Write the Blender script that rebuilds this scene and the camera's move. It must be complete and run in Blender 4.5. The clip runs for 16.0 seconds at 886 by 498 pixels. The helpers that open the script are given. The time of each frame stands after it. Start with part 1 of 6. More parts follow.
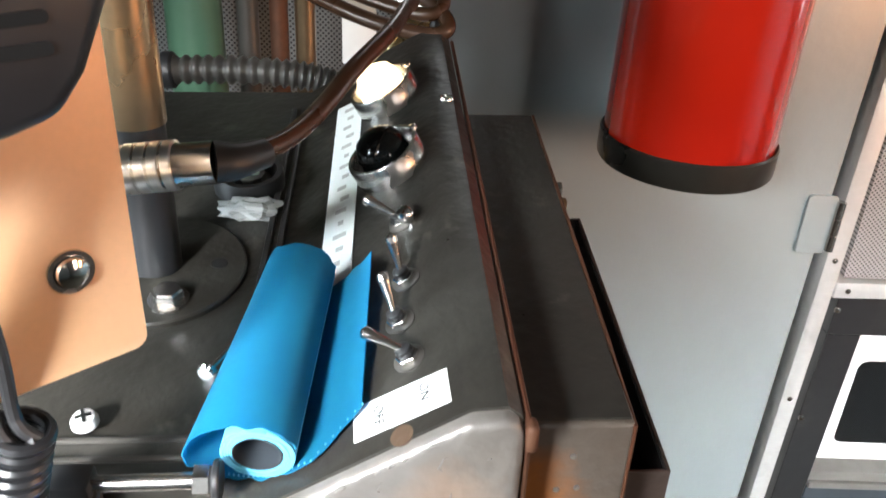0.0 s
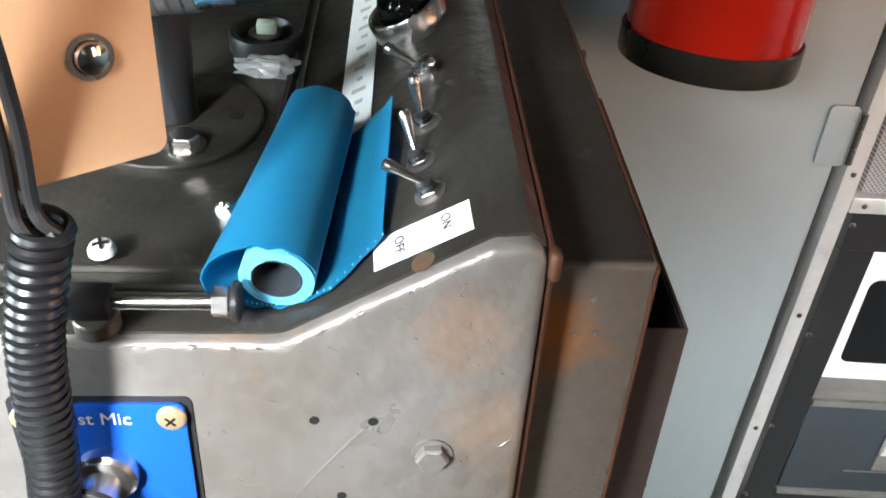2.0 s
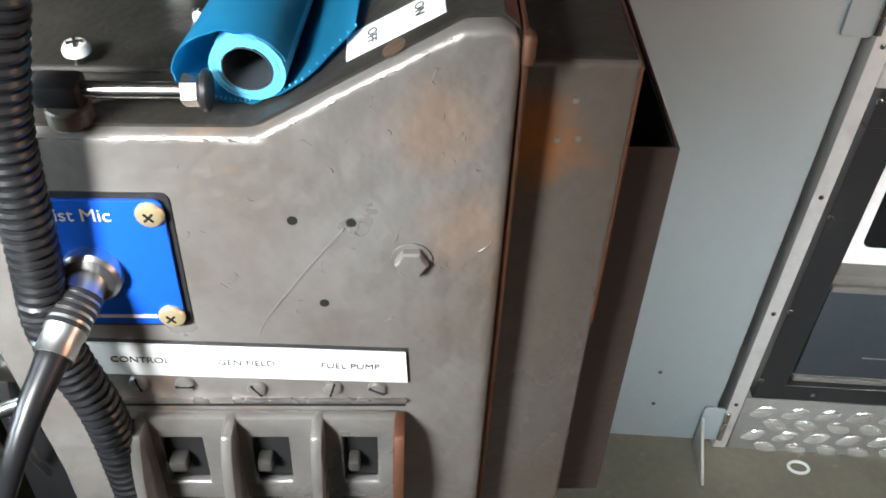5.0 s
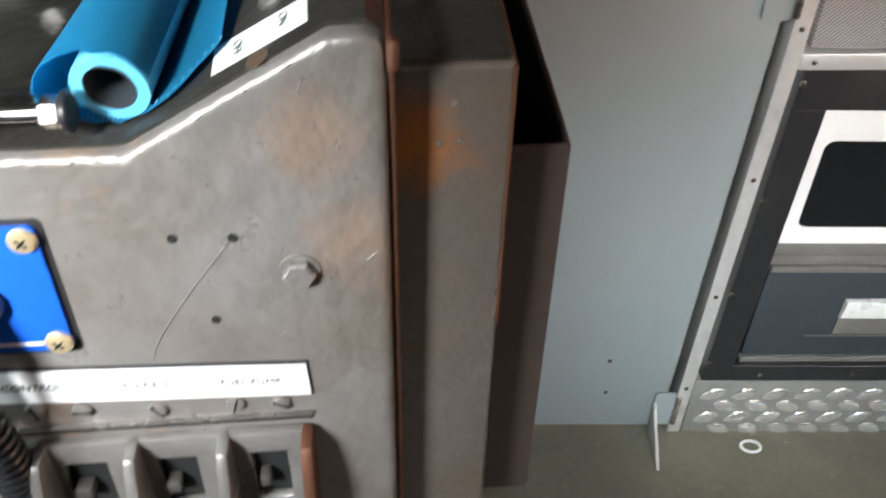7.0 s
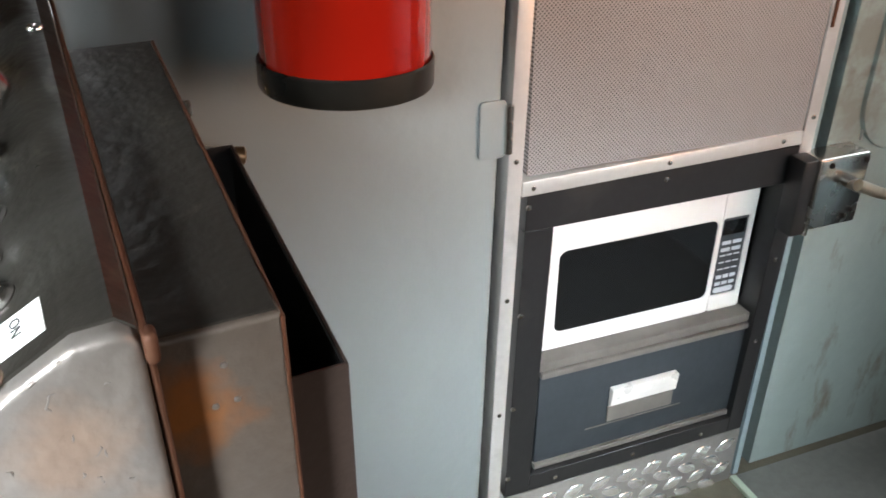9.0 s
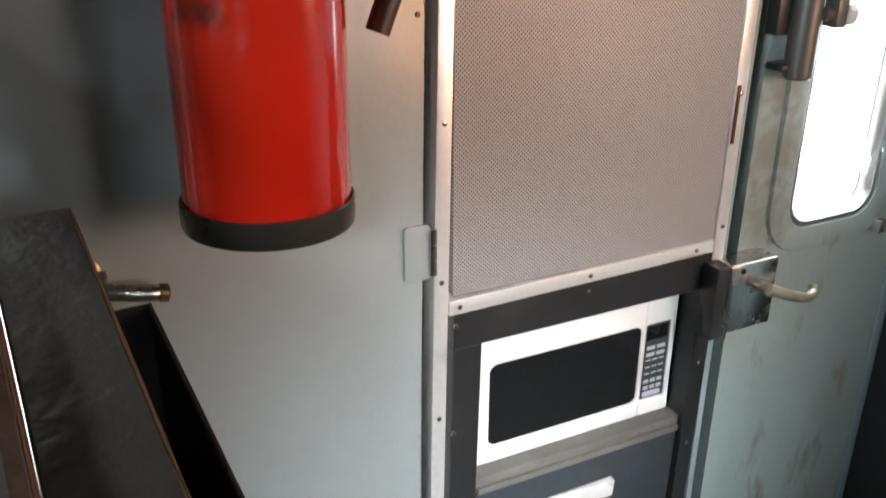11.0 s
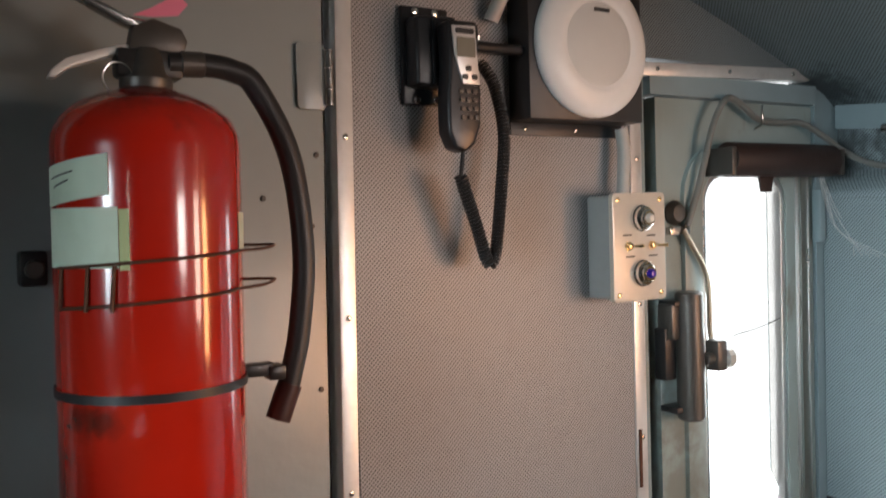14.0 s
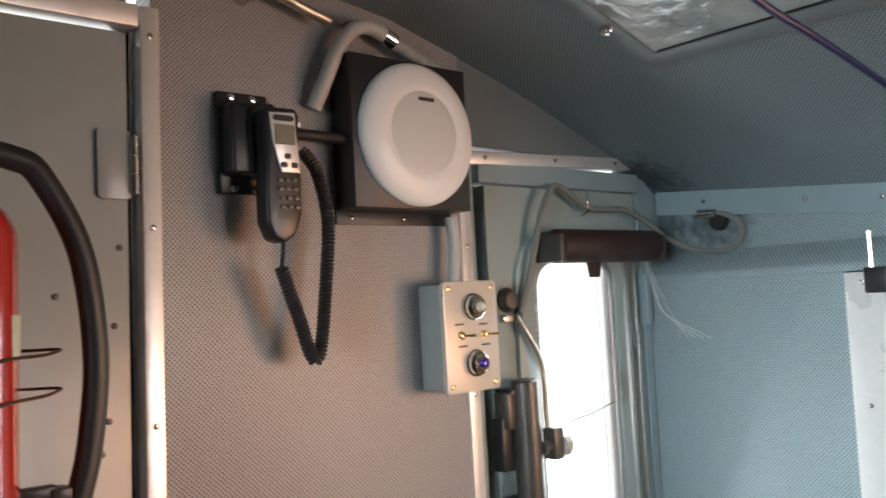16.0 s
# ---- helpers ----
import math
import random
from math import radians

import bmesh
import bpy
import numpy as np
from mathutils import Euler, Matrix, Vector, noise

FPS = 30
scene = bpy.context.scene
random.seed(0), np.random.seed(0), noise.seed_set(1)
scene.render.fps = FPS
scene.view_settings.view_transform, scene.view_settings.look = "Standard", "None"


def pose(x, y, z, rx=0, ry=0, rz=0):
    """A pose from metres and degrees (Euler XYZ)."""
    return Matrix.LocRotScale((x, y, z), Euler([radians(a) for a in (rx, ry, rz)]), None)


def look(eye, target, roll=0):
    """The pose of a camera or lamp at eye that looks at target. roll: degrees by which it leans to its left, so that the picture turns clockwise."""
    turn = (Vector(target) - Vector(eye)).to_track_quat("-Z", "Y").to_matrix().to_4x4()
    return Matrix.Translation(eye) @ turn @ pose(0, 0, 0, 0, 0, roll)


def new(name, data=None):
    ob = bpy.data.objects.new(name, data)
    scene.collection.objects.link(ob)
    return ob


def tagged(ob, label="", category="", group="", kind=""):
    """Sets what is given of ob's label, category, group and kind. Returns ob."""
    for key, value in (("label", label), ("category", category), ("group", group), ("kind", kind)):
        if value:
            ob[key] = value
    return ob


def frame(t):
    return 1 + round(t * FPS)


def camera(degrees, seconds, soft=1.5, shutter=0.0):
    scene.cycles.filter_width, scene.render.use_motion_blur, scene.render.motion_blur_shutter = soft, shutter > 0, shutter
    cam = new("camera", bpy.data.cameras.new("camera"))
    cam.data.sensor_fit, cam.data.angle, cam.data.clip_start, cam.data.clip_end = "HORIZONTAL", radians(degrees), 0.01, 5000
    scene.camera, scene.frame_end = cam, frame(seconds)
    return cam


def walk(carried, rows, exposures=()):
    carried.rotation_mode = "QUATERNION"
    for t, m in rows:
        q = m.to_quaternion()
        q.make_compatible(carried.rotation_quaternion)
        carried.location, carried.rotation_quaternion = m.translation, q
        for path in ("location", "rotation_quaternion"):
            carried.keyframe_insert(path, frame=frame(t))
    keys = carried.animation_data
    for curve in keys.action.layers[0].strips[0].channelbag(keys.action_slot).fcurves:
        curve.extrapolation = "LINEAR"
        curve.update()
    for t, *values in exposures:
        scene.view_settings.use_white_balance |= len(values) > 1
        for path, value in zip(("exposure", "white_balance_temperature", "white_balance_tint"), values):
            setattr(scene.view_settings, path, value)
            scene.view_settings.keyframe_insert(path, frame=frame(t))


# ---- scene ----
cam = camera(55.8, 16.0, soft=1.6, shutter=0.5)
PATH = [
    (0, (0.067, 0.051, 1.452), (0.111, 1.806, 0.494), 2.8),
    (0.5, (0.064, 0.041, 1.436), (0.11, 1.782, 0.451), 3.1),
    (1, (0.061, 0.035, 1.422), (0.102, 1.758, 0.407), 3.6),
    (1.5, (0.06, 0.031, 1.411), (0.096, 1.736, 0.366), 3.9),
    (2, (0.062, 0.031, 1.402), (0.096, 1.715, 0.322), 4.0),
    (2.5, (0.067, 0.023, 1.393), (0.084, 1.69, 0.288), 3.8),
    (3, (0.068, 0.019, 1.384), (0.076, 1.663, 0.246), 3.8),
    (3.5, (0.068, 0.013, 1.374), (0.063, 1.636, 0.206), 3.7),
    (4, (0.07, 0.008, 1.366), (0.047, 1.611, 0.17), 3.3),
    (6.5, (0.128, 0.0, 1.342), (0.124, 1.547, 0.073), 1.5),
    (7, (0.132, 0.008, 1.355), (0.184, 1.575, 0.113), 1.4),
    (7.5, (0.141, 0.027, 1.379), (0.356, 1.662, 0.247), 1.1),
    (8, (0.13, 0.036, 1.386), (0.533, 1.682, 0.325), 1.0),
    (8.5, (0.128, 0.048, 1.389), (0.667, 1.684, 0.372), 0.5),
    (11, (0.146, 0.04, 1.445), (0.951, 1.693, 0.658), -0.0),
    (11.5, (0.15, 0.043, 1.458), (0.983, 1.736, 0.796), -0.2),
    (12, (0.156, 0.042, 1.476), (1.017, 1.767, 0.941), -0.6),
    (12.5, (0.159, 0.032, 1.493), (1.058, 1.769, 1.074), -1.1),
    (13, (0.168, 0.033, 1.504), (1.116, 1.765, 1.182), -1.5),
    (13.5, (0.172, 0.026, 1.514), (1.163, 1.751, 1.311), -1.6),
    (14, (0.172, 0.023, 1.527), (1.214, 1.728, 1.451), -1.8),
    (14.5, (0.172, 0.019, 1.536), (1.235, 1.714, 1.572), -1.9),
    (15, (0.177, 0.027, 1.537), (1.278, 1.692, 1.656), -2.3),
    (15.5, (0.216, 0.037, 1.535), (1.434, 1.618, 1.664), -3.1),
    (16, (0.237, 0.038, 1.536), (1.561, 1.533, 1.647), -3.1),
]
walk(cam, [(t, look(eye, target, roll)) for t, eye, target, roll in PATH], [(0.0, 0.52), (1.5, 0.20), (3.0, -0.16), (4.0, -0.26), (7.0, -0.26), (7.6, -0.16), (8.5, 0.12), (11.0, 0.14), (12.5, -0.14), (14.5, -0.16), (16.0, -0.02)])

# ---------- world and light ----------
world = bpy.data.worlds.new("sky")
scene.world = world
world.use_nodes = True
wn = world.node_tree.nodes
sky = wn.new("ShaderNodeTexSky")
sky.sky_type, sky.sun_disc = "NISHITA", False
sky.sun_elevation, sky.sun_rotation = radians(28), radians(120)
wn["Background"].inputs["Strength"].default_value = 0.012
world.node_tree.links.new(sky.outputs[0], wn["Background"].inputs["Color"])


def window_light(name, place, target, w, h, power, colour, spread=180):
    la = bpy.data.lights.new(name, "AREA")
    la.shape, la.size, la.size_y, la.energy, la.color, la.spread = "RECTANGLE", w, h, power, colour, radians(spread)
    ob = new(name, la)
    ob.matrix_world = look(place, target)
    return ob


window_light("daylight_side_window", (1.78, -0.50, 1.36), (0.55, 0.95, 1.2), 0.22, 0.55, 3.4, (1.0, 0.70, 0.56), 120)
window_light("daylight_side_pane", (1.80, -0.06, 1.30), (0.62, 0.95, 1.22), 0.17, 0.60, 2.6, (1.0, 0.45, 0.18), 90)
window_light("daylight_front_window", (1.52, -1.46, 1.46), (0.90, 1.12, 1.25), 0.42, 0.42, 1.7, (1.0, 0.88, 0.83), 50)
# Added lamp in mid-air, narrowed onto the stand; no window stands here.
window_light("stand_beam_lamp", (-0.40, -0.44, 1.60), (-0.15, 0.333, 1.05), 0.22, 0.22, 4.6, (0.94, 0.97, 1.0), 48)
window_light("daylight_left_window", (-1.38, -0.35, 1.52), (1.8, 0.65, 1.00), 0.9, 0.6, 6.5, (0.78, 0.92, 1.0), 40)
window_light("daylight_back_window", (0.55, -1.46, 1.80), (0.85, 1.12, 0.30), 0.7, 0.40, 4.4, (0.84, 0.95, 1.0), 29)
window_light("daylight_door_window", (1.55, 1.105, 1.22), (1.0, 0.3, 0.9), 0.2, 0.66, 3.0, (0.88, 0.96, 1.0))

# ---------- materials ----------


def mat(name, base, rough=0.5, metal=0.0, vary=0.15, grain=60.0, stain=6.0, bump=0.05, second=None, amount=0.5, coat=0.0, rvary=0.12, trans=0.0, ior=1.45, sss=0.0, third=None, thr=0.62, tscale=14.0, dent=0.0, streak=None):
    """A procedural surface: fine grain and wide stains in colour and gloss, with slight relief."""
    m = bpy.data.materials.new(name)
    m.use_nodes = True
    nt = m.node_tree
    n, ln = nt.nodes, nt.links
    bs = n["Principled BSDF"]
    co = n.new("ShaderNodeTexCoord")
    fine = n.new("ShaderNodeTexNoise")
    fine.inputs["Scale"].default_value, fine.inputs["Detail"].default_value = grain, 4
    wide = n.new("ShaderNodeTexNoise")
    wide.inputs["Scale"].default_value, wide.inputs["Detail"].default_value = stain, 6
    for t in (fine, wide):
        ln.new(co.outputs["Object"], t.inputs["Vector"])
    mix = n.new("ShaderNodeMix")
    mix.data_type = "RGBA"
    ramp = n.new("ShaderNodeValToRGB")
    ramp.color_ramp.elements[0].position, ramp.color_ramp.elements[1].position = 0.5 - 0.3 * (1 - amount) + (0.25 if amount < 0.5 else 0), 0.75
    ln.new(wide.outputs["Fac"], ramp.inputs["Fac"])
    ln.new(ramp.outputs["Color"], mix.inputs["Factor"])
    sec = second or tuple(c * (1 - vary) for c in base)
    mix.inputs["A"].default_value, mix.inputs["B"].default_value = (*base, 1), (*sec, 1)
    colour = mix.outputs["Result"]
    if third:
        spot = n.new("ShaderNodeTexNoise")
        spot.inputs["Scale"].default_value, spot.inputs["Detail"].default_value, spot.inputs["Roughness"].default_value = tscale, 8, 0.65
        if streak:
            mp = n.new("ShaderNodeMapping")
            mp.inputs["Scale"].default_value = streak
            ln.new(co.outputs["Object"], mp.inputs["Vector"])
            ln.new(mp.outputs["Vector"], spot.inputs["Vector"])
        else:
            ln.new(co.outputs["Object"], spot.inputs["Vector"])
        cut = n.new("ShaderNodeMapRange")
        cut.inputs["From Min"].default_value, cut.inputs["From Max"].default_value = thr, thr + 0.10
        ln.new(spot.outputs["Fac"], cut.inputs["Value"])
        m3 = n.new("ShaderNodeMix")
        m3.data_type = "RGBA"
        ln.new(cut.outputs["Result"], m3.inputs["Factor"])
        ln.new(colour, m3.inputs["A"])
        m3.inputs["B"].default_value = (*third, 1)
        colour = m3.outputs["Result"]
    hsv = n.new("ShaderNodeHueSaturation")
    val = n.new("ShaderNodeMapRange")
    val.inputs["To Min"].default_value, val.inputs["To Max"].default_value = 1 - vary, 1 + vary
    ln.new(fine.outputs["Fac"], val.inputs["Value"])
    ln.new(val.outputs["Result"], hsv.inputs["Value"])
    ln.new(colour, hsv.inputs["Color"])
    ln.new(hsv.outputs["Color"], bs.inputs["Base Color"])
    rr = n.new("ShaderNodeMapRange")
    rr.inputs["To Min"].default_value, rr.inputs["To Max"].default_value = max(0.02, rough - rvary), min(1, rough + rvary)
    ln.new(wide.outputs["Fac"], rr.inputs["Value"])
    ln.new(rr.outputs["Result"], bs.inputs["Roughness"])
    bs.inputs["Metallic"].default_value = metal
    bs.inputs["Coat Weight"].default_value = coat
    bs.inputs["Coat Roughness"].default_value = 0.08
    bs.inputs["Transmission Weight"].default_value = trans
    bs.inputs["IOR"].default_value = ior
    bs.inputs["Subsurface Weight"].default_value = sss
    if sss:
        bs.inputs["Subsurface Radius"].default_value = (0.004, 0.004, 0.006)
    if bump:
        bp = n.new("ShaderNodeBump")
        bp.inputs["Strength"].default_value, bp.inputs["Distance"].default_value = bump, 0.004
        ln.new(fine.outputs["Fac"], bp.inputs["Height"])
        ln.new(bp.outputs["Normal"], bs.inputs["Normal"])
        if dent:
            big = n.new("ShaderNodeTexNoise")
            big.inputs["Scale"].default_value, big.inputs["Detail"].default_value = 26, 3
            ln.new(co.outputs["Object"], big.inputs["Vector"])
            b2 = n.new("ShaderNodeBump")
            b2.inputs["Strength"].default_value, b2.inputs["Distance"].default_value = dent, 0.02
            ln.new(big.outputs["Fac"], b2.inputs["Height"])
            ln.new(b2.outputs["Normal"], bp.inputs["Normal"])
    return m


def perforated(name, base, pitch, hole, dark, rough=0.45, metal=0.0, axes=(0, 2), stain=None):
    """Sheet metal with a staggered grid of small round holes."""
    m = mat(name, base, rough, metal, 0.06, 40, 3.0, 0.0, stain, 0.45)
    nt = m.node_tree
    n, ln = nt.nodes, nt.links
    bs = n["Principled BSDF"]
    co = n["Texture Coordinate"]
    sep = n.new("ShaderNodeSeparateXYZ")
    com = n.new("ShaderNodeCombineXYZ")
    ln.new(co.outputs["Object"], sep.inputs[0])
    ln.new(sep.outputs[axes[0]], com.inputs[0])
    ln.new(sep.outputs[axes[1]], com.inputs[1])
    mp = n.new("ShaderNodeMapping")
    mp.inputs["Rotation"].default_value = (0, 0, radians(45))
    mp.inputs["Scale"].default_value = (1 / pitch, 1 / pitch, 1)
    ln.new(com.outputs[0], mp.inputs["Vector"])
    vo = n.new("ShaderNodeTexVoronoi")
    vo.voronoi_dimensions = "2D"
    vo.inputs["Scale"].default_value, vo.inputs["Randomness"].default_value = 1.0, 0.0
    ln.new(mp.outputs[0], vo.inputs["Vector"])
    st = n.new("ShaderNodeMapRange")
    st.inputs["From Min"].default_value, st.inputs["From Max"].default_value = hole - 0.06, hole + 0.06
    ln.new(vo.outputs["Distance"], st.inputs["Value"])
    mix = n.new("ShaderNodeMix")
    mix.data_type = "RGBA"
    old = bs.inputs["Base Color"].links[0].from_socket
    mix.inputs["A"].default_value = (*dark, 1)
    ln.new(old, mix.inputs["B"])
    ln.new(st.outputs["Result"], mix.inputs["Factor"])
    ln.new(mix.outputs["Result"], bs.inputs["Base Color"])
    bp = n.new("ShaderNodeBump")
    bp.inputs["Strength"].default_value, bp.inputs["Distance"].default_value = 0.5, 0.001
    ln.new(st.outputs["Result"], bp.inputs["Height"])
    ln.new(bp.outputs["Normal"], bs.inputs["Normal"])
    return m


def patch(m, centre, radius, colour, strength=0.9):
    """A ragged patch on one place of a surface: stains, smudges and painted-in light."""
    nt = m.node_tree
    n, ln = nt.nodes, nt.links
    base = n["Principled BSDF"].inputs["Base Color"]
    old = base.links[0].from_socket
    co = n["Texture Coordinate"]
    far = n.new("ShaderNodeVectorMath")
    far.operation = "DISTANCE"
    far.inputs[1].default_value = centre
    ln.new(co.outputs["Object"], far.inputs[0])
    rag = n.new("ShaderNodeTexNoise")
    rag.inputs["Scale"].default_value, rag.inputs["Detail"].default_value = 45, 6
    ln.new(co.outputs["Object"], rag.inputs["Vector"])
    add = n.new("ShaderNodeMath")
    add.operation = "MULTIPLY_ADD"
    add.inputs[1].default_value = radius * 1.6
    ln.new(rag.outputs["Fac"], add.inputs[0])
    ln.new(far.outputs["Value"], add.inputs[2])
    cut = n.new("ShaderNodeMapRange")
    cut.inputs["From Min"].default_value, cut.inputs["From Max"].default_value = radius * 1.1, radius * 1.9
    cut.inputs["To Min"].default_value, cut.inputs["To Max"].default_value = strength, 0.0
    ln.new(add.outputs[0], cut.inputs["Value"])
    mix = n.new("ShaderNodeMix")
    mix.data_type = "RGBA"
    ln.new(cut.outputs["Result"], mix.inputs["Factor"])
    ln.new(old, mix.inputs["A"])
    mix.inputs["B"].default_value = (*colour, 1)
    ln.new(mix.outputs["Result"], base)


M = {}
M["grey_paint"] = mat("grey_paint", (0.295, 0.335, 0.338), 0.29, 0, 0.025, 30, 3, 0.05, dent=0.07, rvary=0.03)
M["door_paint"] = mat("door_paint", (0.31, 0.375, 0.36), 0.36, 0, 0.07, 40, 5, 0.10, (0.27, 0.31, 0.285), 0.4, third=(0.20, 0.19, 0.15), thr=0.575, tscale=8, dent=0.06, streak=(1.0, 1.0, 0.35))
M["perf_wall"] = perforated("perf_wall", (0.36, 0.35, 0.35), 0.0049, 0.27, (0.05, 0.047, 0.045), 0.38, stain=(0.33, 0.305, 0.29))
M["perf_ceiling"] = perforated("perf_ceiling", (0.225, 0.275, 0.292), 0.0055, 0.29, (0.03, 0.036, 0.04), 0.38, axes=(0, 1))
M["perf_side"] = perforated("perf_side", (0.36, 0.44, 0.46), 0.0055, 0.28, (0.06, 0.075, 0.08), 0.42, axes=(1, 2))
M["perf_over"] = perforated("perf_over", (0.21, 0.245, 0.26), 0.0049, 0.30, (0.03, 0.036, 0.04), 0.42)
M["blue_paint"] = mat("blue_paint", (0.28, 0.36, 0.38), 0.4, 0, 0.08, 30, 4, 0.06)
M["aluminium"] = mat("aluminium", (0.72, 0.71, 0.69), 0.30, 1.0, 0.08, 120, 10, 0.03)
M["strip_metal"] = mat("strip_metal", (0.74, 0.73, 0.71), 0.36, 0.5, 0.08, 90, 9, 0.04, (0.50, 0.49, 0.47), 0.4)
M["white_trim"] = mat("white_trim", (0.78, 0.76, 0.73), 0.30, 0.15, 0.06, 90, 8, 0.03)
M["steel"] = mat("steel", (0.60, 0.58, 0.55), 0.25, 1.0, 0.12, 200, 20, 0.03)
M["chrome"] = mat("chrome", (0.80, 0.79, 0.77), 0.12, 1.0, 0.05, 200, 20, 0.0, rvary=0.05)
M["brass"] = mat("brass", (0.80, 0.62, 0.33), 0.28, 1.0, 0.12, 200, 20, 0.02)
M["rust"] = mat("rust", (0.105, 0.040, 0.020), 0.6, 0.35, 0.35, 120, 14, 0.15, (0.07, 0.035, 0.02), 0.6)
M["black_rubber"] = mat("black_rubber", (0.022, 0.022, 0.023), 0.42, 0, 0.2, 90, 8, 0.05)
M["cord_black"] = mat("cord_black", (0.011, 0.011, 0.012), 0.33, 0, 0.2, 90, 8, 0.03)
M["guard_steel"] = mat("guard_steel", (0.25, 0.24, 0.225), 0.30, 0.45, 0.15, 90, 16, 0.2, (0.17, 0.155, 0.14), 0.5, rvary=0.15, dent=0.15)
M["pale_brass"] = mat("pale_brass", (0.62, 0.50, 0.30), 0.34, 0.6, 0.10, 150, 30, 0.04)
M["worn_brass"] = mat("worn_brass", (0.56, 0.50, 0.40), 0.34, 0.85, 0.12, 120, 20, 0.05, (0.36, 0.30, 0.22), 0.5)
M["black_plastic"] = mat("black_plastic", (0.02, 0.02, 0.022), 0.34, 0, 0.15, 150, 8, 0.04)
M["black_paint"] = mat("black_paint", (0.018, 0.018, 0.019), 0.40, 0, 0.2, 60, 6, 0.06, (0.035, 0.034, 0.033), 0.4)
M["desk_black"] = mat("desk_black", (0.022, 0.020, 0.017), 0.36, 0.0, 0.25, 120, 18, 0.18, (0.034, 0.032, 0.027), 0.5, rvary=0.16, third=(0.07, 0.065, 0.052), thr=0.60, tscale=22, dent=0.10)
# The peach third colour imitates warm reflections on the stand's front.
M["worn_steel"] = mat("worn_steel", (0.188, 0.178, 0.166), 0.34, 0.30, 0.16, 80, 12, 0.26, (0.135, 0.115, 0.095), 0.5, rvary=0.20, third=(0.29, 0.175, 0.105), thr=0.55, tscale=6, dent=0.24)
M["side_brown"] = mat("side_brown", (0.102, 0.090, 0.079), 0.30, 0.20, 0.18, 130, 10, 0.30, (0.098, 0.076, 0.058), 0.5, third=(0.15, 0.075, 0.035), thr=0.60, tscale=7, dent=0.14)
M["pocket_brown"] = mat("pocket_brown", (0.050, 0.037, 0.031), 0.36, 0.1, 0.15, 130, 9, 0.12, (0.036, 0.027, 0.023), 0.5)
# Warm reflection at the case's top left, painted in as an orange patch.
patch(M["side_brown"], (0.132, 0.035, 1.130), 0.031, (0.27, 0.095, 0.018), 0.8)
# Smudge by the socket, then corner shade painted on wall and ceiling.
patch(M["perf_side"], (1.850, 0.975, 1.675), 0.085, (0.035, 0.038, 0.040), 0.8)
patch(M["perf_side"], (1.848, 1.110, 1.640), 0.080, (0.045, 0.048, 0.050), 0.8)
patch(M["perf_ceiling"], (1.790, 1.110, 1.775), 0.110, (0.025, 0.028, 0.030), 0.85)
for z in (0.86, 1.00, 1.14, 1.30):
    patch(M["door_paint"], (1.365, 0.012, z), 0.085, (0.17, 0.15, 0.115), 0.6)
# Two peach patches: warm reflections painted onto the front's upper right.
patch(M["worn_steel"], (0.080, 0.0, 1.155), 0.030, (0.28, 0.185, 0.125), 0.5)
patch(M["worn_steel"], (0.100, 0.0, 1.095), 0.030, (0.28, 0.185, 0.125), 0.5)
M["red_paint"] = mat("red_paint", (0.48, 0.016, 0.005), 0.20, 0, 0.05, 40, 5, 0.01, (0.34, 0.009, 0.005), 0.5, coat=0.9, third=(0.24, 0.009, 0.005), thr=0.60, tscale=8)
patch(M["red_paint"], (-0.078, -0.048, 0.234), 0.024, (0.05, 0.012, 0.008), 0.8)
patch(M["red_paint"], (-0.060, -0.068, 0.232), 0.020, (0.06, 0.012, 0.008), 0.7)
# Darker patch over the shoulder and neck.
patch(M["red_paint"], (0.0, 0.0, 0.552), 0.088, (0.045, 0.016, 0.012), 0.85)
M["ring_black"] = mat("ring_black", (0.030, 0.032, 0.028), 0.30, 0.55, 0.15, 60, 8, 0.04, (0.05, 0.042, 0.034), 0.5)
M["label_yellow"] = mat("label_yellow", (0.46, 0.52, 0.26), 0.6, 0, 0.05, 60, 14, 0.04)
M["blue_film"] = mat("blue_film", (0.016, 0.205, 0.345), 0.38, 0, 0.08, 160, 30, 0.06, (0.013, 0.165, 0.295), 0.5, sss=0.15)


def translucent(m, colour, share):
    """Lets some light pass through a thin sheet."""
    n, ln = m.node_tree.nodes, m.node_tree.links
    tl, mx = n.new("ShaderNodeBsdfTranslucent"), n.new("ShaderNodeMixShader")
    tl.inputs["Color"].default_value, mx.inputs["Fac"].default_value = (*colour, 1), share
    ln.new(n["Principled BSDF"].outputs[0], mx.inputs[1])
    ln.new(tl.outputs[0], mx.inputs[2])
    ln.new(mx.outputs[0], n["Material Output"].inputs["Surface"])


translucent(M["blue_film"], (0.03, 0.36, 0.62), 0.42)
M["white_plastic"] = mat("white_plastic", (0.80, 0.79, 0.77), 0.32, 0, 0.03, 80, 6, 0.02)
M["dark_glass"] = mat("dark_glass", (0.010, 0.011, 0.012), 0.06, 0, 0.2, 40, 4, 0.0, rvary=0.03)
M["shelf_grey"] = mat("shelf_grey", (0.17, 0.16, 0.145), 0.45, 0.1, 0.12, 60, 9, 0.08, (0.12, 0.11, 0.10), 0.5)
M["cable_grey"] = mat("cable_grey", (0.20, 0.20, 0.185), 0.45, 0, 0.1, 70, 9, 0.05)
M["drawer_grey"] = mat("drawer_grey", (0.036, 0.043, 0.050), 0.42, 0, 0.15, 60, 8, 0.08)
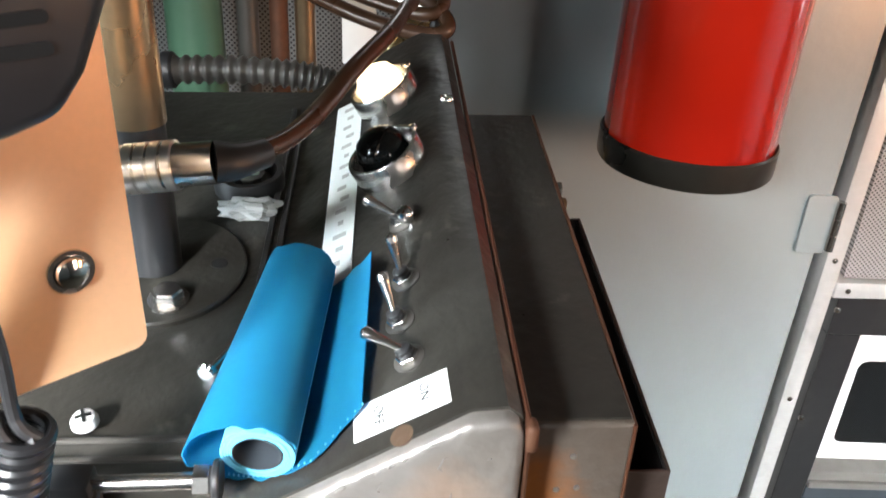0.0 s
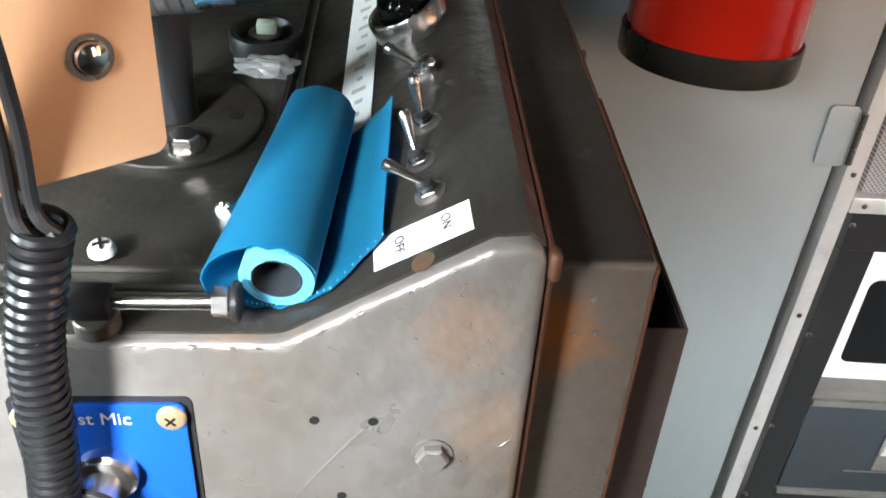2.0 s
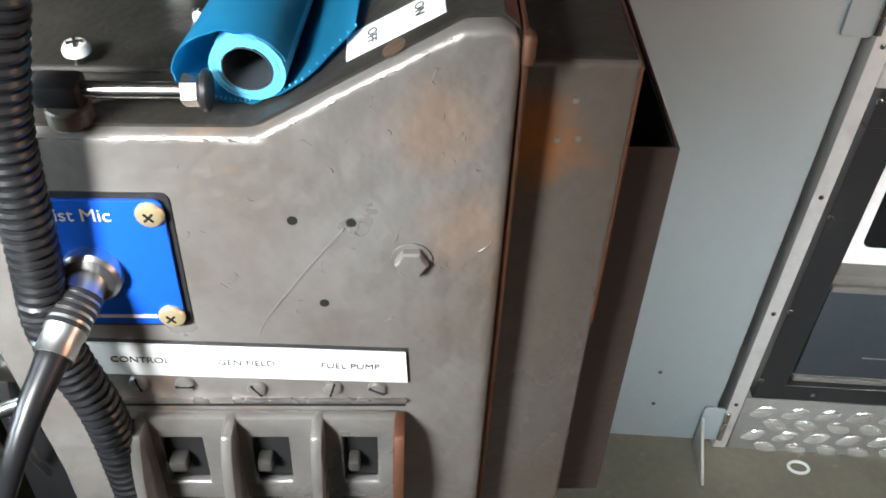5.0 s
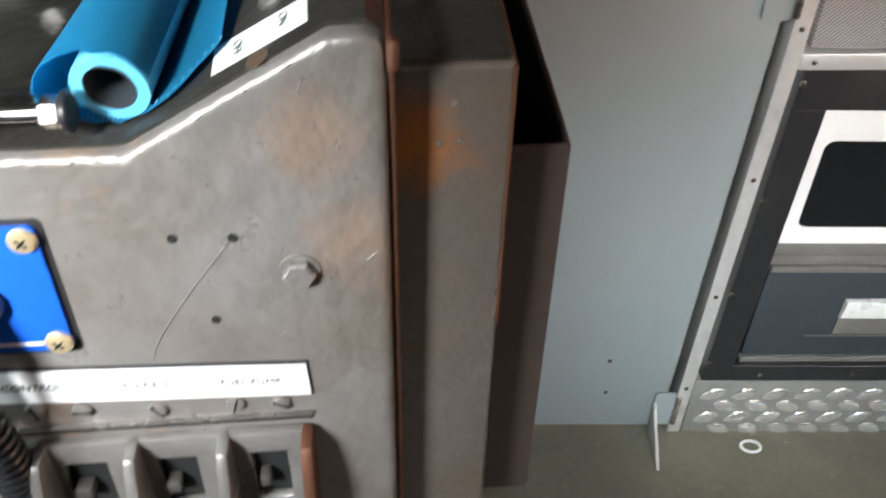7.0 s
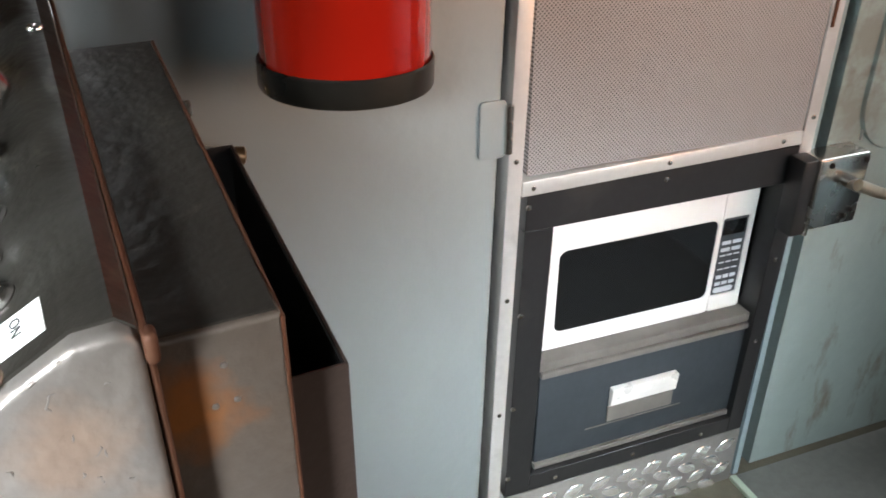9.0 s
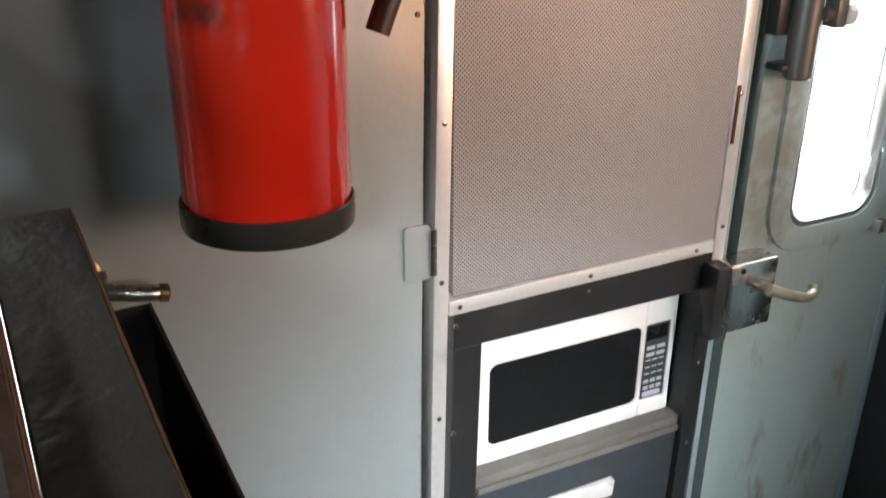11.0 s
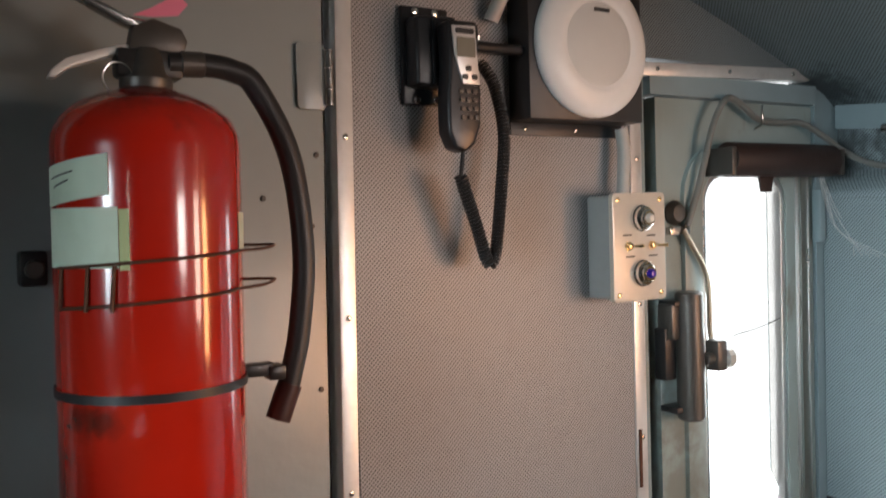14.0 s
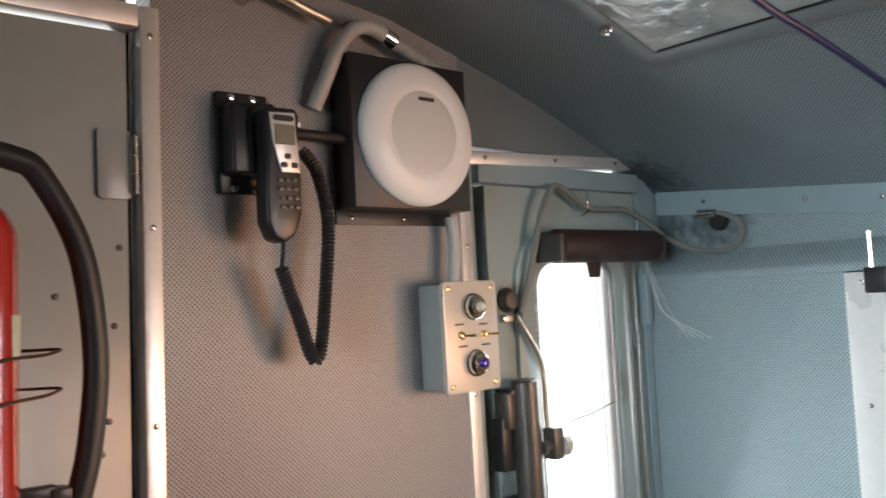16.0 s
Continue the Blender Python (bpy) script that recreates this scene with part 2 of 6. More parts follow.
M["box_grey"] = mat("box_grey", (0.44, 0.43, 0.40), 0.42, 0, 0.05, 70, 6, 0.05)
M["floor"] = mat("floor", (0.17, 0.155, 0.115), 0.55, 0, 0.18, 60, 5, 0.12, (0.11, 0.10, 0.075), 0.5, third=(0.22, 0.20, 0.15), thr=0.62, tscale=30)
M["tread"] = mat("tread", (0.40, 0.39, 0.37), 0.42, 0.6, 0.15, 60, 7, 0.08, (0.36, 0.35, 0.33), 0.5)
M["tread_lug"] = mat("tread_lug", (0.82, 0.81, 0.79), 0.20, 0.75, 0.06, 90, 9, 0.03)
# Bare metal panel: the orange reflected in it is put into its colour.
M["plate_reflection"] = mat("plate_reflection", (0.97, 0.55, 0.28), 0.42, 0.3, 0.05, 300, 4, 0.02, (0.86, 0.63, 0.48), 0.6)
M["blue_plate"] = mat("blue_plate", (0.010, 0.09, 0.50), 0.24, 0, 0.08, 120, 9, 0.02, (0.02, 0.14, 0.55), 0.4)
M["paper"] = mat("paper", (0.80, 0.81, 0.78), 0.5, 0, 0.04, 60, 8, 0.02)
M["lamp_black"] = mat("lamp_black", (0.006, 0.007, 0.007), 0.08, 0, 0.2, 50, 5, 0.0, rvary=0.03)
M["closer_grey"] = mat("closer_grey", (0.10, 0.092, 0.083), 0.4, 0.5, 0.15, 60, 8, 0.06)
# Switch box lid: the window's glare is put into this lighter colour.
M["lid_glare"] = mat("lid_glare", (0.60, 0.55, 0.47), 0.32, 0.1, 0.06, 70, 8, 0.04, (0.52, 0.47, 0.40), 0.5)
M["dark_hole"] = mat("dark_hole", (0.006, 0.006, 0.006), 0.9, 0, 0.2, 50, 5, 0.0)

# ---------- mesh helpers ----------


def thing(name, m=None, label="", category="", group="", kind=""):
    e = new(name)
    e.empty_display_size = 0.02
    if m is not None:
        e.matrix_basis = m
    return tagged(e, label, category, group, kind)


def finish(name, bm, material, smooth=True):
    bmesh.ops.recalc_face_normals(bm, faces=bm.faces)
    me = bpy.data.meshes.new(name)
    bm.to_mesh(me)
    bm.free()
    me.materials.append(M[material] if isinstance(material, str) else material)
    if smooth:
        me.polygons.foreach_set("use_smooth", [True] * len(me.polygons))
        me.set_sharp_from_angle(angle=radians(35))
    return me


def part(name, bm, material, parent=None, label="", smooth=True):
    ob = new(name, finish(name, bm, material, smooth))
    if parent is not None:
        ob.parent = parent
    return tagged(ob, label)


def piece(name, bm, material, m=None, label="", category="", group="", kind="", smooth=True):
    """A thing of one mesh."""
    ob = new(name, finish(name, bm, material, smooth))
    if m is not None:
        ob.matrix_basis = m
    return tagged(ob, label, category, group, kind)


def bevel(bm, w, seg=2, angle=30):
    if w:
        es = [e for e in bm.edges if len(e.link_faces) == 2 and e.calc_face_angle(0) > radians(angle)]
        bmesh.ops.bevel(bm, geom=es, offset=w, segments=seg, affect="EDGES", profile=0.5, clamp_overlap=True)
    return bm


def box(x0, x1, y0, y1, z0, z1, w=0.0, seg=2, bm=None):
    b = bmesh.new()
    bmesh.ops.create_cube(b, size=1)
    for v in b.verts:
        v.co = Vector((x0 + (v.co.x + 0.5) * (x1 - x0), y0 + (v.co.y + 0.5) * (y1 - y0), z0 + (v.co.z + 0.5) * (z1 - z0)))
    bevel(b, w, seg)
    return b if bm is None else merge(bm, b)


def merge(a, b, m=None):
    """Puts the mesh b, moved by m, into a."""
    if m is not None:
        b.transform(m)
    me = bpy.data.meshes.new("t")
    b.to_mesh(me)
    b.free()
    a.from_mesh(me)
    bpy.data.meshes.remove(me)
    return a


def prism(outline, d0, d1, axis="y", w=0.0, seg=2):
    """An outline drawn in the two other axes, pulled along the axis from d0 to d1."""
    def at(p, d):
        return {"x": (d, p[0], p[1]), "y": (p[0], d, p[1]), "z": (p[0], p[1], d)}[axis]
    b = bmesh.new()
    lo, hi = [b.verts.new(at(p, d0)) for p in outline], [b.verts.new(at(p, d1)) for p in outline]
    b.faces.new(lo)
    b.faces.new(hi[::-1])
    k = len(outline)
    for i in range(k):
        b.faces.new((lo[i], hi[i], hi[(i + 1) % k], lo[(i + 1) % k]))
    bmesh.ops.recalc_face_normals(b, faces=b.faces)
    return bevel(b, w, seg)


def rounded(x0, x1, z0, z1, r, n=6):
    out = []
    for cx, cz, a in ((x1 - r, z1 - r, 0), (x0 + r, z1 - r, 90), (x0 + r, z0 + r, 180), (x1 - r, z0 + r, 270)):
        for i in range(n + 1):
            t = radians(a + 90 * i / n)
            out.append((cx + r * math.cos(t), cz + r * math.sin(t)))
    return out


def ring_frame(outer, inner, d0, d1, axis="y", w=0.0):
    """A frame between two outlines with the same count of points."""
    def at(p, d):
        return {"x": (d, p[0], p[1]), "y": (p[0], d, p[1]), "z": (p[0], p[1], d)}[axis]
    b = bmesh.new()
    L = [[b.verts.new(at(p, d)) for p in o] for o, d in ((outer, d0), (outer, d1), (inner, d1), (inner, d0))]
    k = len(outer)
    for j in range(4):
        for i in range(k):
            b.faces.new((L[j][i], L[j][(i + 1) % k], L[(j + 1) % 4][(i + 1) % k], L[(j + 1) % 4][i]))
    bmesh.ops.recalc_face_normals(b, faces=b.faces)
    return bevel(b, w, 2)


def lathe(profile, seg=32, m=None):
    """A profile of (radius, height) turned round z; ends with radius 0 close."""
    b = bmesh.new()
    rings = []
    for r, h in profile:
        if r < 1e-6:
            rings.append([b.verts.new((0, 0, h))])
        else:
            rings.append([b.verts.new((r * math.cos(2 * math.pi * i / seg), r * math.sin(2 * math.pi * i / seg), h)) for i in range(seg)])
    for a, c in zip(rings, rings[1:]):
        for i in range(seg):
            j = (i + 1) % seg
            if len(a) == 1 and len(c) > 1:
                b.faces.new((a[0], c[i], c[j]))
            elif len(c) == 1 and len(a) > 1:
                b.faces.new((a[i], a[j], c[0]))
            elif len(a) > 1:
                b.faces.new((a[i], a[j], c[j], c[i]))
    for r in (rings[0], rings[-1]):
        if len(r) > 1:
            b.faces.new(r)
    bmesh.ops.recalc_face_normals(b, faces=b.faces)
    if m is not None:
        b.transform(m)
    return b


def aim(p0, p1):
    """The pose at p0 whose z axis points to p1."""
    d = Vector(p1) - Vector(p0)
    return Matrix.Translation(p0) @ d.to_track_quat("Z", "Y").to_matrix().to_4x4()


def rod(p0, p1, r, seg=16, w=0.0):
    h = (Vector(p1) - Vector(p0)).length
    pr = [(0, 0), (r, 0), (r, h), (0, h)] if not w else [(0, 0), (r - w, 0), (r, w), (r, h - w), (r - w, h), (0, h)]
    return lathe(pr, seg, aim(p0, p1))


def smooth_path(pts, n=8):
    """A Catmull-Rom line through the points."""
    P = [Vector(p) for p in pts]
    P = [2 * P[0] - P[1]] + P + [2 * P[-1] - P[-2]]
    out = []
    for i in range(1, len(P) - 2):
        for k in range(n):
            t = k / n
            a, b_, c, d = P[i - 1], P[i], P[i + 1], P[i + 2]
            out.append(0.5 * ((2 * b_) + (c - a) * t + (2 * a - 5 * b_ + 4 * c - d) * t * t + (3 * b_ - a - 3 * c + d) * t ** 3))
    out.append(P[-2])
    return out


def tube(pts, r, seg=12, curve=True, n=8, radii=None):
    """A round tube along a smooth line; radii, if given, are along its rings."""
    L = smooth_path(pts, n) if curve else [Vector(p) for p in pts]
    b = bmesh.new()
    up = None
    rings = []
    for i, p in enumerate(L):
        t = (L[min(i + 1, len(L) - 1)] - L[max(i - 1, 0)]).normalized()
        if up is None:
            up = t.orthogonal().normalized()
        up = (up - t * up.dot(t)).normalized()
        s = t.cross(up)
        rr = radii(i / (len(L) - 1)) if radii else r
        rings.append([b.verts.new(p + rr * (math.cos(2 * math.pi * k / seg) * up + math.sin(2 * math.pi * k / seg) * s)) for k in range(seg)])
    for a, c in zip(rings, rings[1:]):
        for i in range(seg):
            j = (i + 1) % seg
            b.faces.new((a[i], a[j], c[j], c[i]))
    b.faces.new(rings[0])
    b.faces.new(rings[-1])
    return b


def coil(pts, radius, wire, pitch, seg=8, per=14):
    """A wire wound round a smooth line."""
    L = smooth_path(pts, 40)
    acc = [0.0]
    for a, c in zip(L, L[1:]):
        acc.append(acc[-1] + (c - a).length)
    turns = acc[-1] / pitch
    N = int(turns * per)
    line, up, j = [], None, 0
    for i in range(N + 1):
        s = acc[-1] * i / N
        while j < len(L) - 2 and acc[j + 1] < s:
            j += 1
        f = (s - acc[j]) / max(1e-9, acc[j + 1] - acc[j])
        p = L[j].lerp(L[j + 1], f)
        t = (L[j + 1] - L[j]).normalized()
        if up is None:
            up = t.orthogonal().normalized()
        up = (up - t * up.dot(t)).normalized()
        sd = t.cross(up)
        a = 2 * math.pi * turns * i / N
        line.append(p + radius * (math.cos(a) * up + math.sin(a) * sd))
    return tube(line, wire, seg, curve=False)


def screw_head(r, h):
    """A domed screw head standing on z = 0."""
    return lathe([(r, 0), (r, h * 0.35), (r * 0.85, h * 0.75), (r * 0.45, h * 0.97), (0, h)], 16)


def hex_head(r, h, washer=0.0):
    b = lathe([(0, 0), (r, 0), (r, h * 0.8), (r * 0.86, h), (0, h)], 6)
    if washer:
        merge(b, lathe([(0, 0), (washer, 0), (washer, h * 0.2), (0, h * 0.2)], 20))
    return b


# ---------- the room ----------
LEAN, PLUMB = 0.019, 1.32   # the bulkhead's strips stand slightly out of plumb


def lean(bm, k=LEAN, at=PLUMB):
    for v in bm.verts:
        v.co.x += k * (v.co.z - at)
    return bm


def rise(bm, k, at):
    for v in bm.verts:
        v.co.z += k * (v.co.x - at)
    return bm


FACE = 1.12   # front of the rear bulkhead

room_floor = piece("floor", box(-1.4, 1.9, -1.5, 1.3, -0.06, 0.0), "floor", label="dull brown-green worn cab floor", category="floor", kind="structure")
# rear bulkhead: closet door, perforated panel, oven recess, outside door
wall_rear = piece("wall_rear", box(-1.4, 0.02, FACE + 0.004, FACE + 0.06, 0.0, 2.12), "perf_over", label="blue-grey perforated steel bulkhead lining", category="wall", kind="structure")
hd = piece("wall_over_door", box(0.02, 0.660, FACE + 0.004, FACE + 0.06, 1.945, 2.12), "perf_wall", label="grey perforated lining over the closet door", category="wall", kind="structure")
panel = piece("wall_panel", box(0.690, 1.252, FACE, FACE + 0.05, 0.845, 2.12), "perf_wall", label="grey perforated metal bulkhead panel with faint warm staining", category="wall panel", kind="structure")

closet = thing("door_1", pose(0.065, FACE, 0.012), "flat grey painted steel closet door, closed, with surface hinges", "door", kind="structure")
part("leaf", lean(box(0, 0.582, 0.004, 0.035, 0, 1.895, 0.002), LEAN, PLUMB - 0.012), "grey_paint", closet)


def hinge(z0, z1):
    h = part("hinge", prism(rounded(-0.037, 0.006, z0, z1, 0.007), -0.002, 0.003, "y", 0.0006), "grey_paint", closet, "hinge leaf painted over in grey")
    h.location = (0.582 + 0.5 * LEAN * (z0 - PLUMB), 0, -0.012)
    k = bmesh.new()
    for i in range(3):
        a, c = z0 + 0.006 + i * (z1 - z0 - 0.012) / 3, z0 + 0.006 + (i + 1) * (z1 - z0 - 0.012) / 3 - 0.0015
        merge(k, rod((0.010, -0.004, a), (0.010, -0.004, c), 0.0065, 14, 0.001))
    part("hinge_pin", k, "steel", h)


for z in (0.02, 0.885, 1.683):
    hinge(z, z + 0.092)
piece("door_gap", lean(box(0.646, 0.6625, FACE + 0.036, FACE + 0.05, 0.0, 1.94)), "dark_hole", label="dark gap beside the closet door", category="door frame", kind="structure")
piece("trim_door_side", lean(box(0.663, 0.689, FACE - 0.004, FACE + 0.05, 0.0, 1.945, 0.0015)), "strip_metal", label="bright aluminium angle strip beside the closet door", category="trim", kind="structure")
piece("trim_door_top", box(0.03, 0.6715, FACE - 0.006, FACE + 0.05, 1.915, 1.945, 0.0015), "strip_metal", label="bright aluminium strip over the closet door", category="trim", kind="structure")
piece("trim_panel_foot", rise(box(0.681, 1.2345, FACE - 0.005, FACE + 0.05, 0.816, 0.842, 0.0015), 0.016, 0.96), "strip_metal", label="bright aluminium strip under the perforated panel", category="trim", kind="structure")
piece("trim_panel_side", box(1.2355, 1.262, FACE - 0.004, FACE + 0.05, 0.80, 1.80, 0.0015), "strip_metal", label="bright aluminium strip beside the outside door", category="trim", kind="structure")

# black oven frame with its openings
fr = bmesh.new()
for x0, x1, z0, z1 in ((0.692, 1.262, 0.745, 0.817), (0.692, 0.745, 0.150, 0.745), (1.225, 1.262, 0.150, 0.745), (0.745, 1.225, 0.150, 0.190)):
    box(x0, x1, FACE - 0.002, FACE + 0.05, z0, z1, 0.001, 1, fr)
lean(fr, 0.020, 0.80)
piece("oven_frame", fr, "black_paint", label="black painted steel frame round the microwave and drawer", category="frame", kind="structure")
rec = bmesh.new()
box(0.72, 1.25, FACE + 0.40, FACE + 0.42, 0.15, 0.80, 0, 1, rec)
for x in (0.72, 1.232):
    box(x, x + 0.018, FACE + 0.05, FACE + 0.40, 0.15, 0.80, 0, 1, rec)
box(0.738, 1.232, FACE + 0.05, FACE + 0.40, 0.15, 0.17, 0, 1, rec)
box(0.738, 1.232, FACE + 0.05, FACE + 0.40, 0.782, 0.80, 0, 1, rec)
piece("oven_recess", rec, "black_paint", label="black inner box of the oven recess", category="recess", kind="structure")
piece("oven_shelf", box(0.739, 1.231, FACE + 0.012, FACE + 0.39, 0.432, 0.452, 0.002), "shelf_grey", label="grey metal shelf under the microwave", category="shelf", kind="structure")

# outside door at the right of the panel
piece("door_post", box(1.2625, 1.277, FACE + 0.004, FACE + 0.06, 0.0, 1.777), "blue_paint", label="blue-grey painted post beside the outside door", category="door frame", kind="structure")
piece("door_rebate", box(1.2775, 1.318, FACE + 0.040, FACE + 0.06, 0.0, 1.737), "dark_hole", label="dark rebate beside the outside door", category="door frame", kind="structure")
DX0, DX1, DZ1 = 1.314, 1.772, 1.735
WX0, WX1, WZ0, WZ1 = 1.425, 1.672, 0.825, 1.600
outer_door = thing("door_2", pose(0, FACE, 0), "grey-green painted steel outside door, closed, chipped and stained", "door", kind="structure")
leaf = bmesh.new()
for x0, x1, z0, z1 in ((DX0, WX0 - 0.012, 0.01, DZ1), (WX1 + 0.012, DX1, 0.01, DZ1), (WX0 - 0.012, WX1 + 0.012, 0.01, WZ0 - 0.012), (WX0 - 0.012, WX1 + 0.012, WZ1 + 0.012, DZ1)):
    box(x0, x1, 0.012, 0.05, z0, z1, 0, 1, leaf)
part("leaf", leaf, "door_paint", outer_door)
# window of the outside door
win = part("window_frame", ring_frame(rounded(WX0 - 0.05, WX1 + 0.05, WZ0 - 0.05, WZ1 + 0.05, 0.10), rounded(WX0, WX1, WZ0, WZ1, 0.06), 0.002, 0.052, "y", 0.002), "door_paint", outer_door)
part("gasket", ring_frame(rounded(WX0, WX1, WZ0, WZ1, 0.06), rounded(WX0 + 0.012, WX1 - 0.012, WZ0 + 0.012, WZ1 - 0.012, 0.05), 0.006, 0.04, "y", 0.002), "aluminium", win)
gl = bpy.data.materials.new("clear_glass")
gl.use_nodes = True
gb = gl.node_tree.nodes["Principled BSDF"]
gb.inputs["Transmission Weight"].default_value, gb.inputs["Roughness"].default_value, gb.inputs["IOR"].default_value = 1.0, 0.0, 1.1
M["glass"] = gl
pane = part("pane", prism(rounded(WX0 + 0.008, WX1 - 0.008, WZ0 + 0.008, WZ1 - 0.008, 0.05), 0.022, 0.026, "y"), "glass", win)
pane.visible_shadow = False
haze = bpy.data.materials.new("outdoor_glare")
haze.use_nodes = True
hn = haze.node_tree.nodes["Principled BSDF"]
hn.inputs["Base Color"].default_value = (0.9, 0.9, 0.9, 1)
hn.inputs["Emission Color"].default_value, hn.inputs["Emission Strength"].default_value = (0.97, 0.99, 1.0, 1), 2.2
M["haze"] = haze
piece("backdrop_rear", box(-2.0, 12.0, 4.0, 4.02, -5.0, 7.0), "haze", label="overexposed white daylight outside", category="backdrop", kind="structure")
piece("wall_corner_post", box(1.776, 1.90, FACE + 0.006, FACE + 0.06, 0.0, 1.80), "blue_paint", label="blue-grey painted corner of the cab", category="wall", kind="structure")
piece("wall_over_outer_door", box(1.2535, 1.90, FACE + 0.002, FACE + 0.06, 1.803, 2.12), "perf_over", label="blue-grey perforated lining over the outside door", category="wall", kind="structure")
tr = bmesh.new()
box(1.2625, 1.775, FACE - 0.004, FACE + 0.03, 1.778, 1.802, 0.0015, 2, tr)
rise(tr, 0.036, 1.50)
piece("trim_over_door", tr, "strip_metal", label="dull aluminium strip over the outside door", category="trim", kind="structure")
piece("door_head", box(1.2905, 1.775, FACE + 0.0, FACE + 0.05, 1.738, 1.777), "blue_paint", label="blue-grey door head", category="door frame", kind="structure")

# right side wall with its window, unseen left and back walls, curved ceiling
SX = 1.85
sw = bmesh.new()
box(SX - 0.05, SX + 0.05, 0.70, FACE + 0.004, 0.0, 1.548, 0, 1, sw)
box(SX - 0.05, SX + 0.05, -1.5, -0.85, 0.0, 1.548, 0, 1, sw)
box(SX - 0.05, SX + 0.05, -0.85, 0.70, 0.0, 1.0, 0, 1, sw)
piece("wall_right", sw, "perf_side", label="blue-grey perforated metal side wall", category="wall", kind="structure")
up = bmesh.new()
merge(up, prism([(SX + 0.05, 1.540), (SX - 0.055, 1.540), (SX - 0.055, 1.556), (SX - 0.03, 1.582), (SX, 1.600), (SX, 1.70), (SX + 0.05, 1.70)], -1.5, FACE + 0.004, "y", 0.004))
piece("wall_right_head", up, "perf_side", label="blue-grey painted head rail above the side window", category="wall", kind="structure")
# Added sheet that darkens the low corner; no such lining is known.
piece("wall_right_dark_sheet", box(SX - 0.056, SX - 0.0505, 0.70, FACE + 0.002, 0.0, 0.90), "black_paint", label="added dark sheet low on the side wall", category="wall panel", kind="structure")
wf = bmesh.new()
box(SX - 0.060, SX + 0.0, 0.630, 0.699, 1.0, 1.538, 0.002, 2, wf)
piece("window_1", wf, "white_trim", label="bright white metal frame of the side window", category="window", kind="structure")
wl = bmesh.new()
box(-1.45, -1.4, -1.5, 1.2, 0.0, 1.15, 0, 1, wl)
box(-1.45, -1.4, -1.5, 1.2, 1.90, 2.12, 0, 1, wl)
box(-1.45, -1.4, -1.5, -0.9, 1.15, 1.90, 0, 1, wl)
box(-1.45, -1.4, 0.2, 1.2, 1.15, 1.90, 0, 1, wl)
# Darker paint, so that the unseen walls bounce less light.
M["far_paint"] = mat("far_paint", (0.15, 0.18, 0.19), 0.45, 0, 0.08, 30, 4, 0.06)
piece("wall_left", wl, "far_paint", label="unseen blue-grey cab wall, added to close the room", category="wall", kind="structure")
wb = bmesh.new()
box(-1.4, SX, -1.56, -1.5, 0.0, 1.30, 0, 1, wb)
box(-1.4, SX, -1.56, -1.5, 1.90, 2.12, 0, 1, wb)
box(-1.4, -0.6, -1.56, -1.5, 1.30, 1.90, 0, 1, wb)
box(0.8, 1.28, -1.56, -1.5, 1.30, 1.90, 0, 1, wb)
box(1.76, SX, -1.56, -1.5, 1.30, 1.90, 0, 1, wb)
piece("wall_back", wb, "far_paint", label="unseen blue-grey front bulkhead, added to close the cab", category="wall", kind="structure")
prof = [(-1.45, 1.98), (-1.1, 2.03), (0.9, 2.025), (1.00, 2.018), (1.10, 2.004), (1.24, 1.966), (1.38, 1.925), (1.54, 1.870), (1.72, 1.802), (1.81, 1.766), (1.84, 1.745), (SX + 0.05, 1.705)]
cb = prism(prof + [(x, z + 0.05) for x, z in prof[::-1]], -1.56, FACE + 0.05, "y")
bmesh.ops.bisect_plane(cb, geom=cb.verts[:] + cb.edges[:] + cb.faces[:], plane_co=(0, 0.40, 0), plane_no=(0, 1, 0))


def droop(bm, x0=1.45, x1=1.84):
    """The ceiling's outer edge comes down towards the front of the cab."""
    for v in bm.verts:
        v.co.z -= 0.095 * min(max(FACE - v.co.y, 0), 0.72) * min(max((v.co.x - x0) / (x1 - x0), 0), 1)
    return bm


droop(cb)
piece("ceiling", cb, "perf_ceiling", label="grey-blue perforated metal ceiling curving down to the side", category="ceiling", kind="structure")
fl = prism([(SX - 0.002, 1.690), (SX - 0.002, 1.742), (SX - 0.010, 1.746), (SX - 0.012, 1.690)], 0.40, FACE, "y")
droop(fl)
piece("trim_ceiling", fl, "blue_paint", label="blue-grey flange along the ceiling edge", category="trim", kind="structure")

# ---------- control stand ----------
S = pose(0, 0.333, 0, 0, 0, 4.5)
SL = 0.14
stand = thing("control_stand", S, "dark painted steel control stand with worn front and sloping switch ramp", "control stand")


def slope(bm):
    """Shears a mesh so that it climbs with the desk."""
    for v in bm.verts:
        v.co.z += SL * v.co.y
    return bm


top_line = [(-0.175, 1.148), (-0.004, 1.150), (0.092, 1.206), (0.110, 1.206), (0.117, 1.199)]
body = prism(top_line + [(0.118, 0.02), (-0.135, 0.02), (-0.150, 0.90)], 0.0, 0.44, "y")
for v in body.verts:
    if v.co.z > 1.1:
        v.co.z += SL * v.co.y
bevel(body, 0.007, 3, 25)
shell = part("shell", body, "worn_steel", stand)
# black skin over the top: desk, ramp and shoulder
skin_line = [(-0.176, 1.148), (-0.004, 1.150), (0.092, 1.206), (0.109, 1.207), (0.116, 1.201)]
sk = prism(skin_line + [(x - 0.0004, z + 0.0018) for x, z in skin_line[::-1]], 0.0072, 0.438, "y")
part("top_skin", slope(sk), "desk_black", stand, "black painted top, scuffed and dusty")
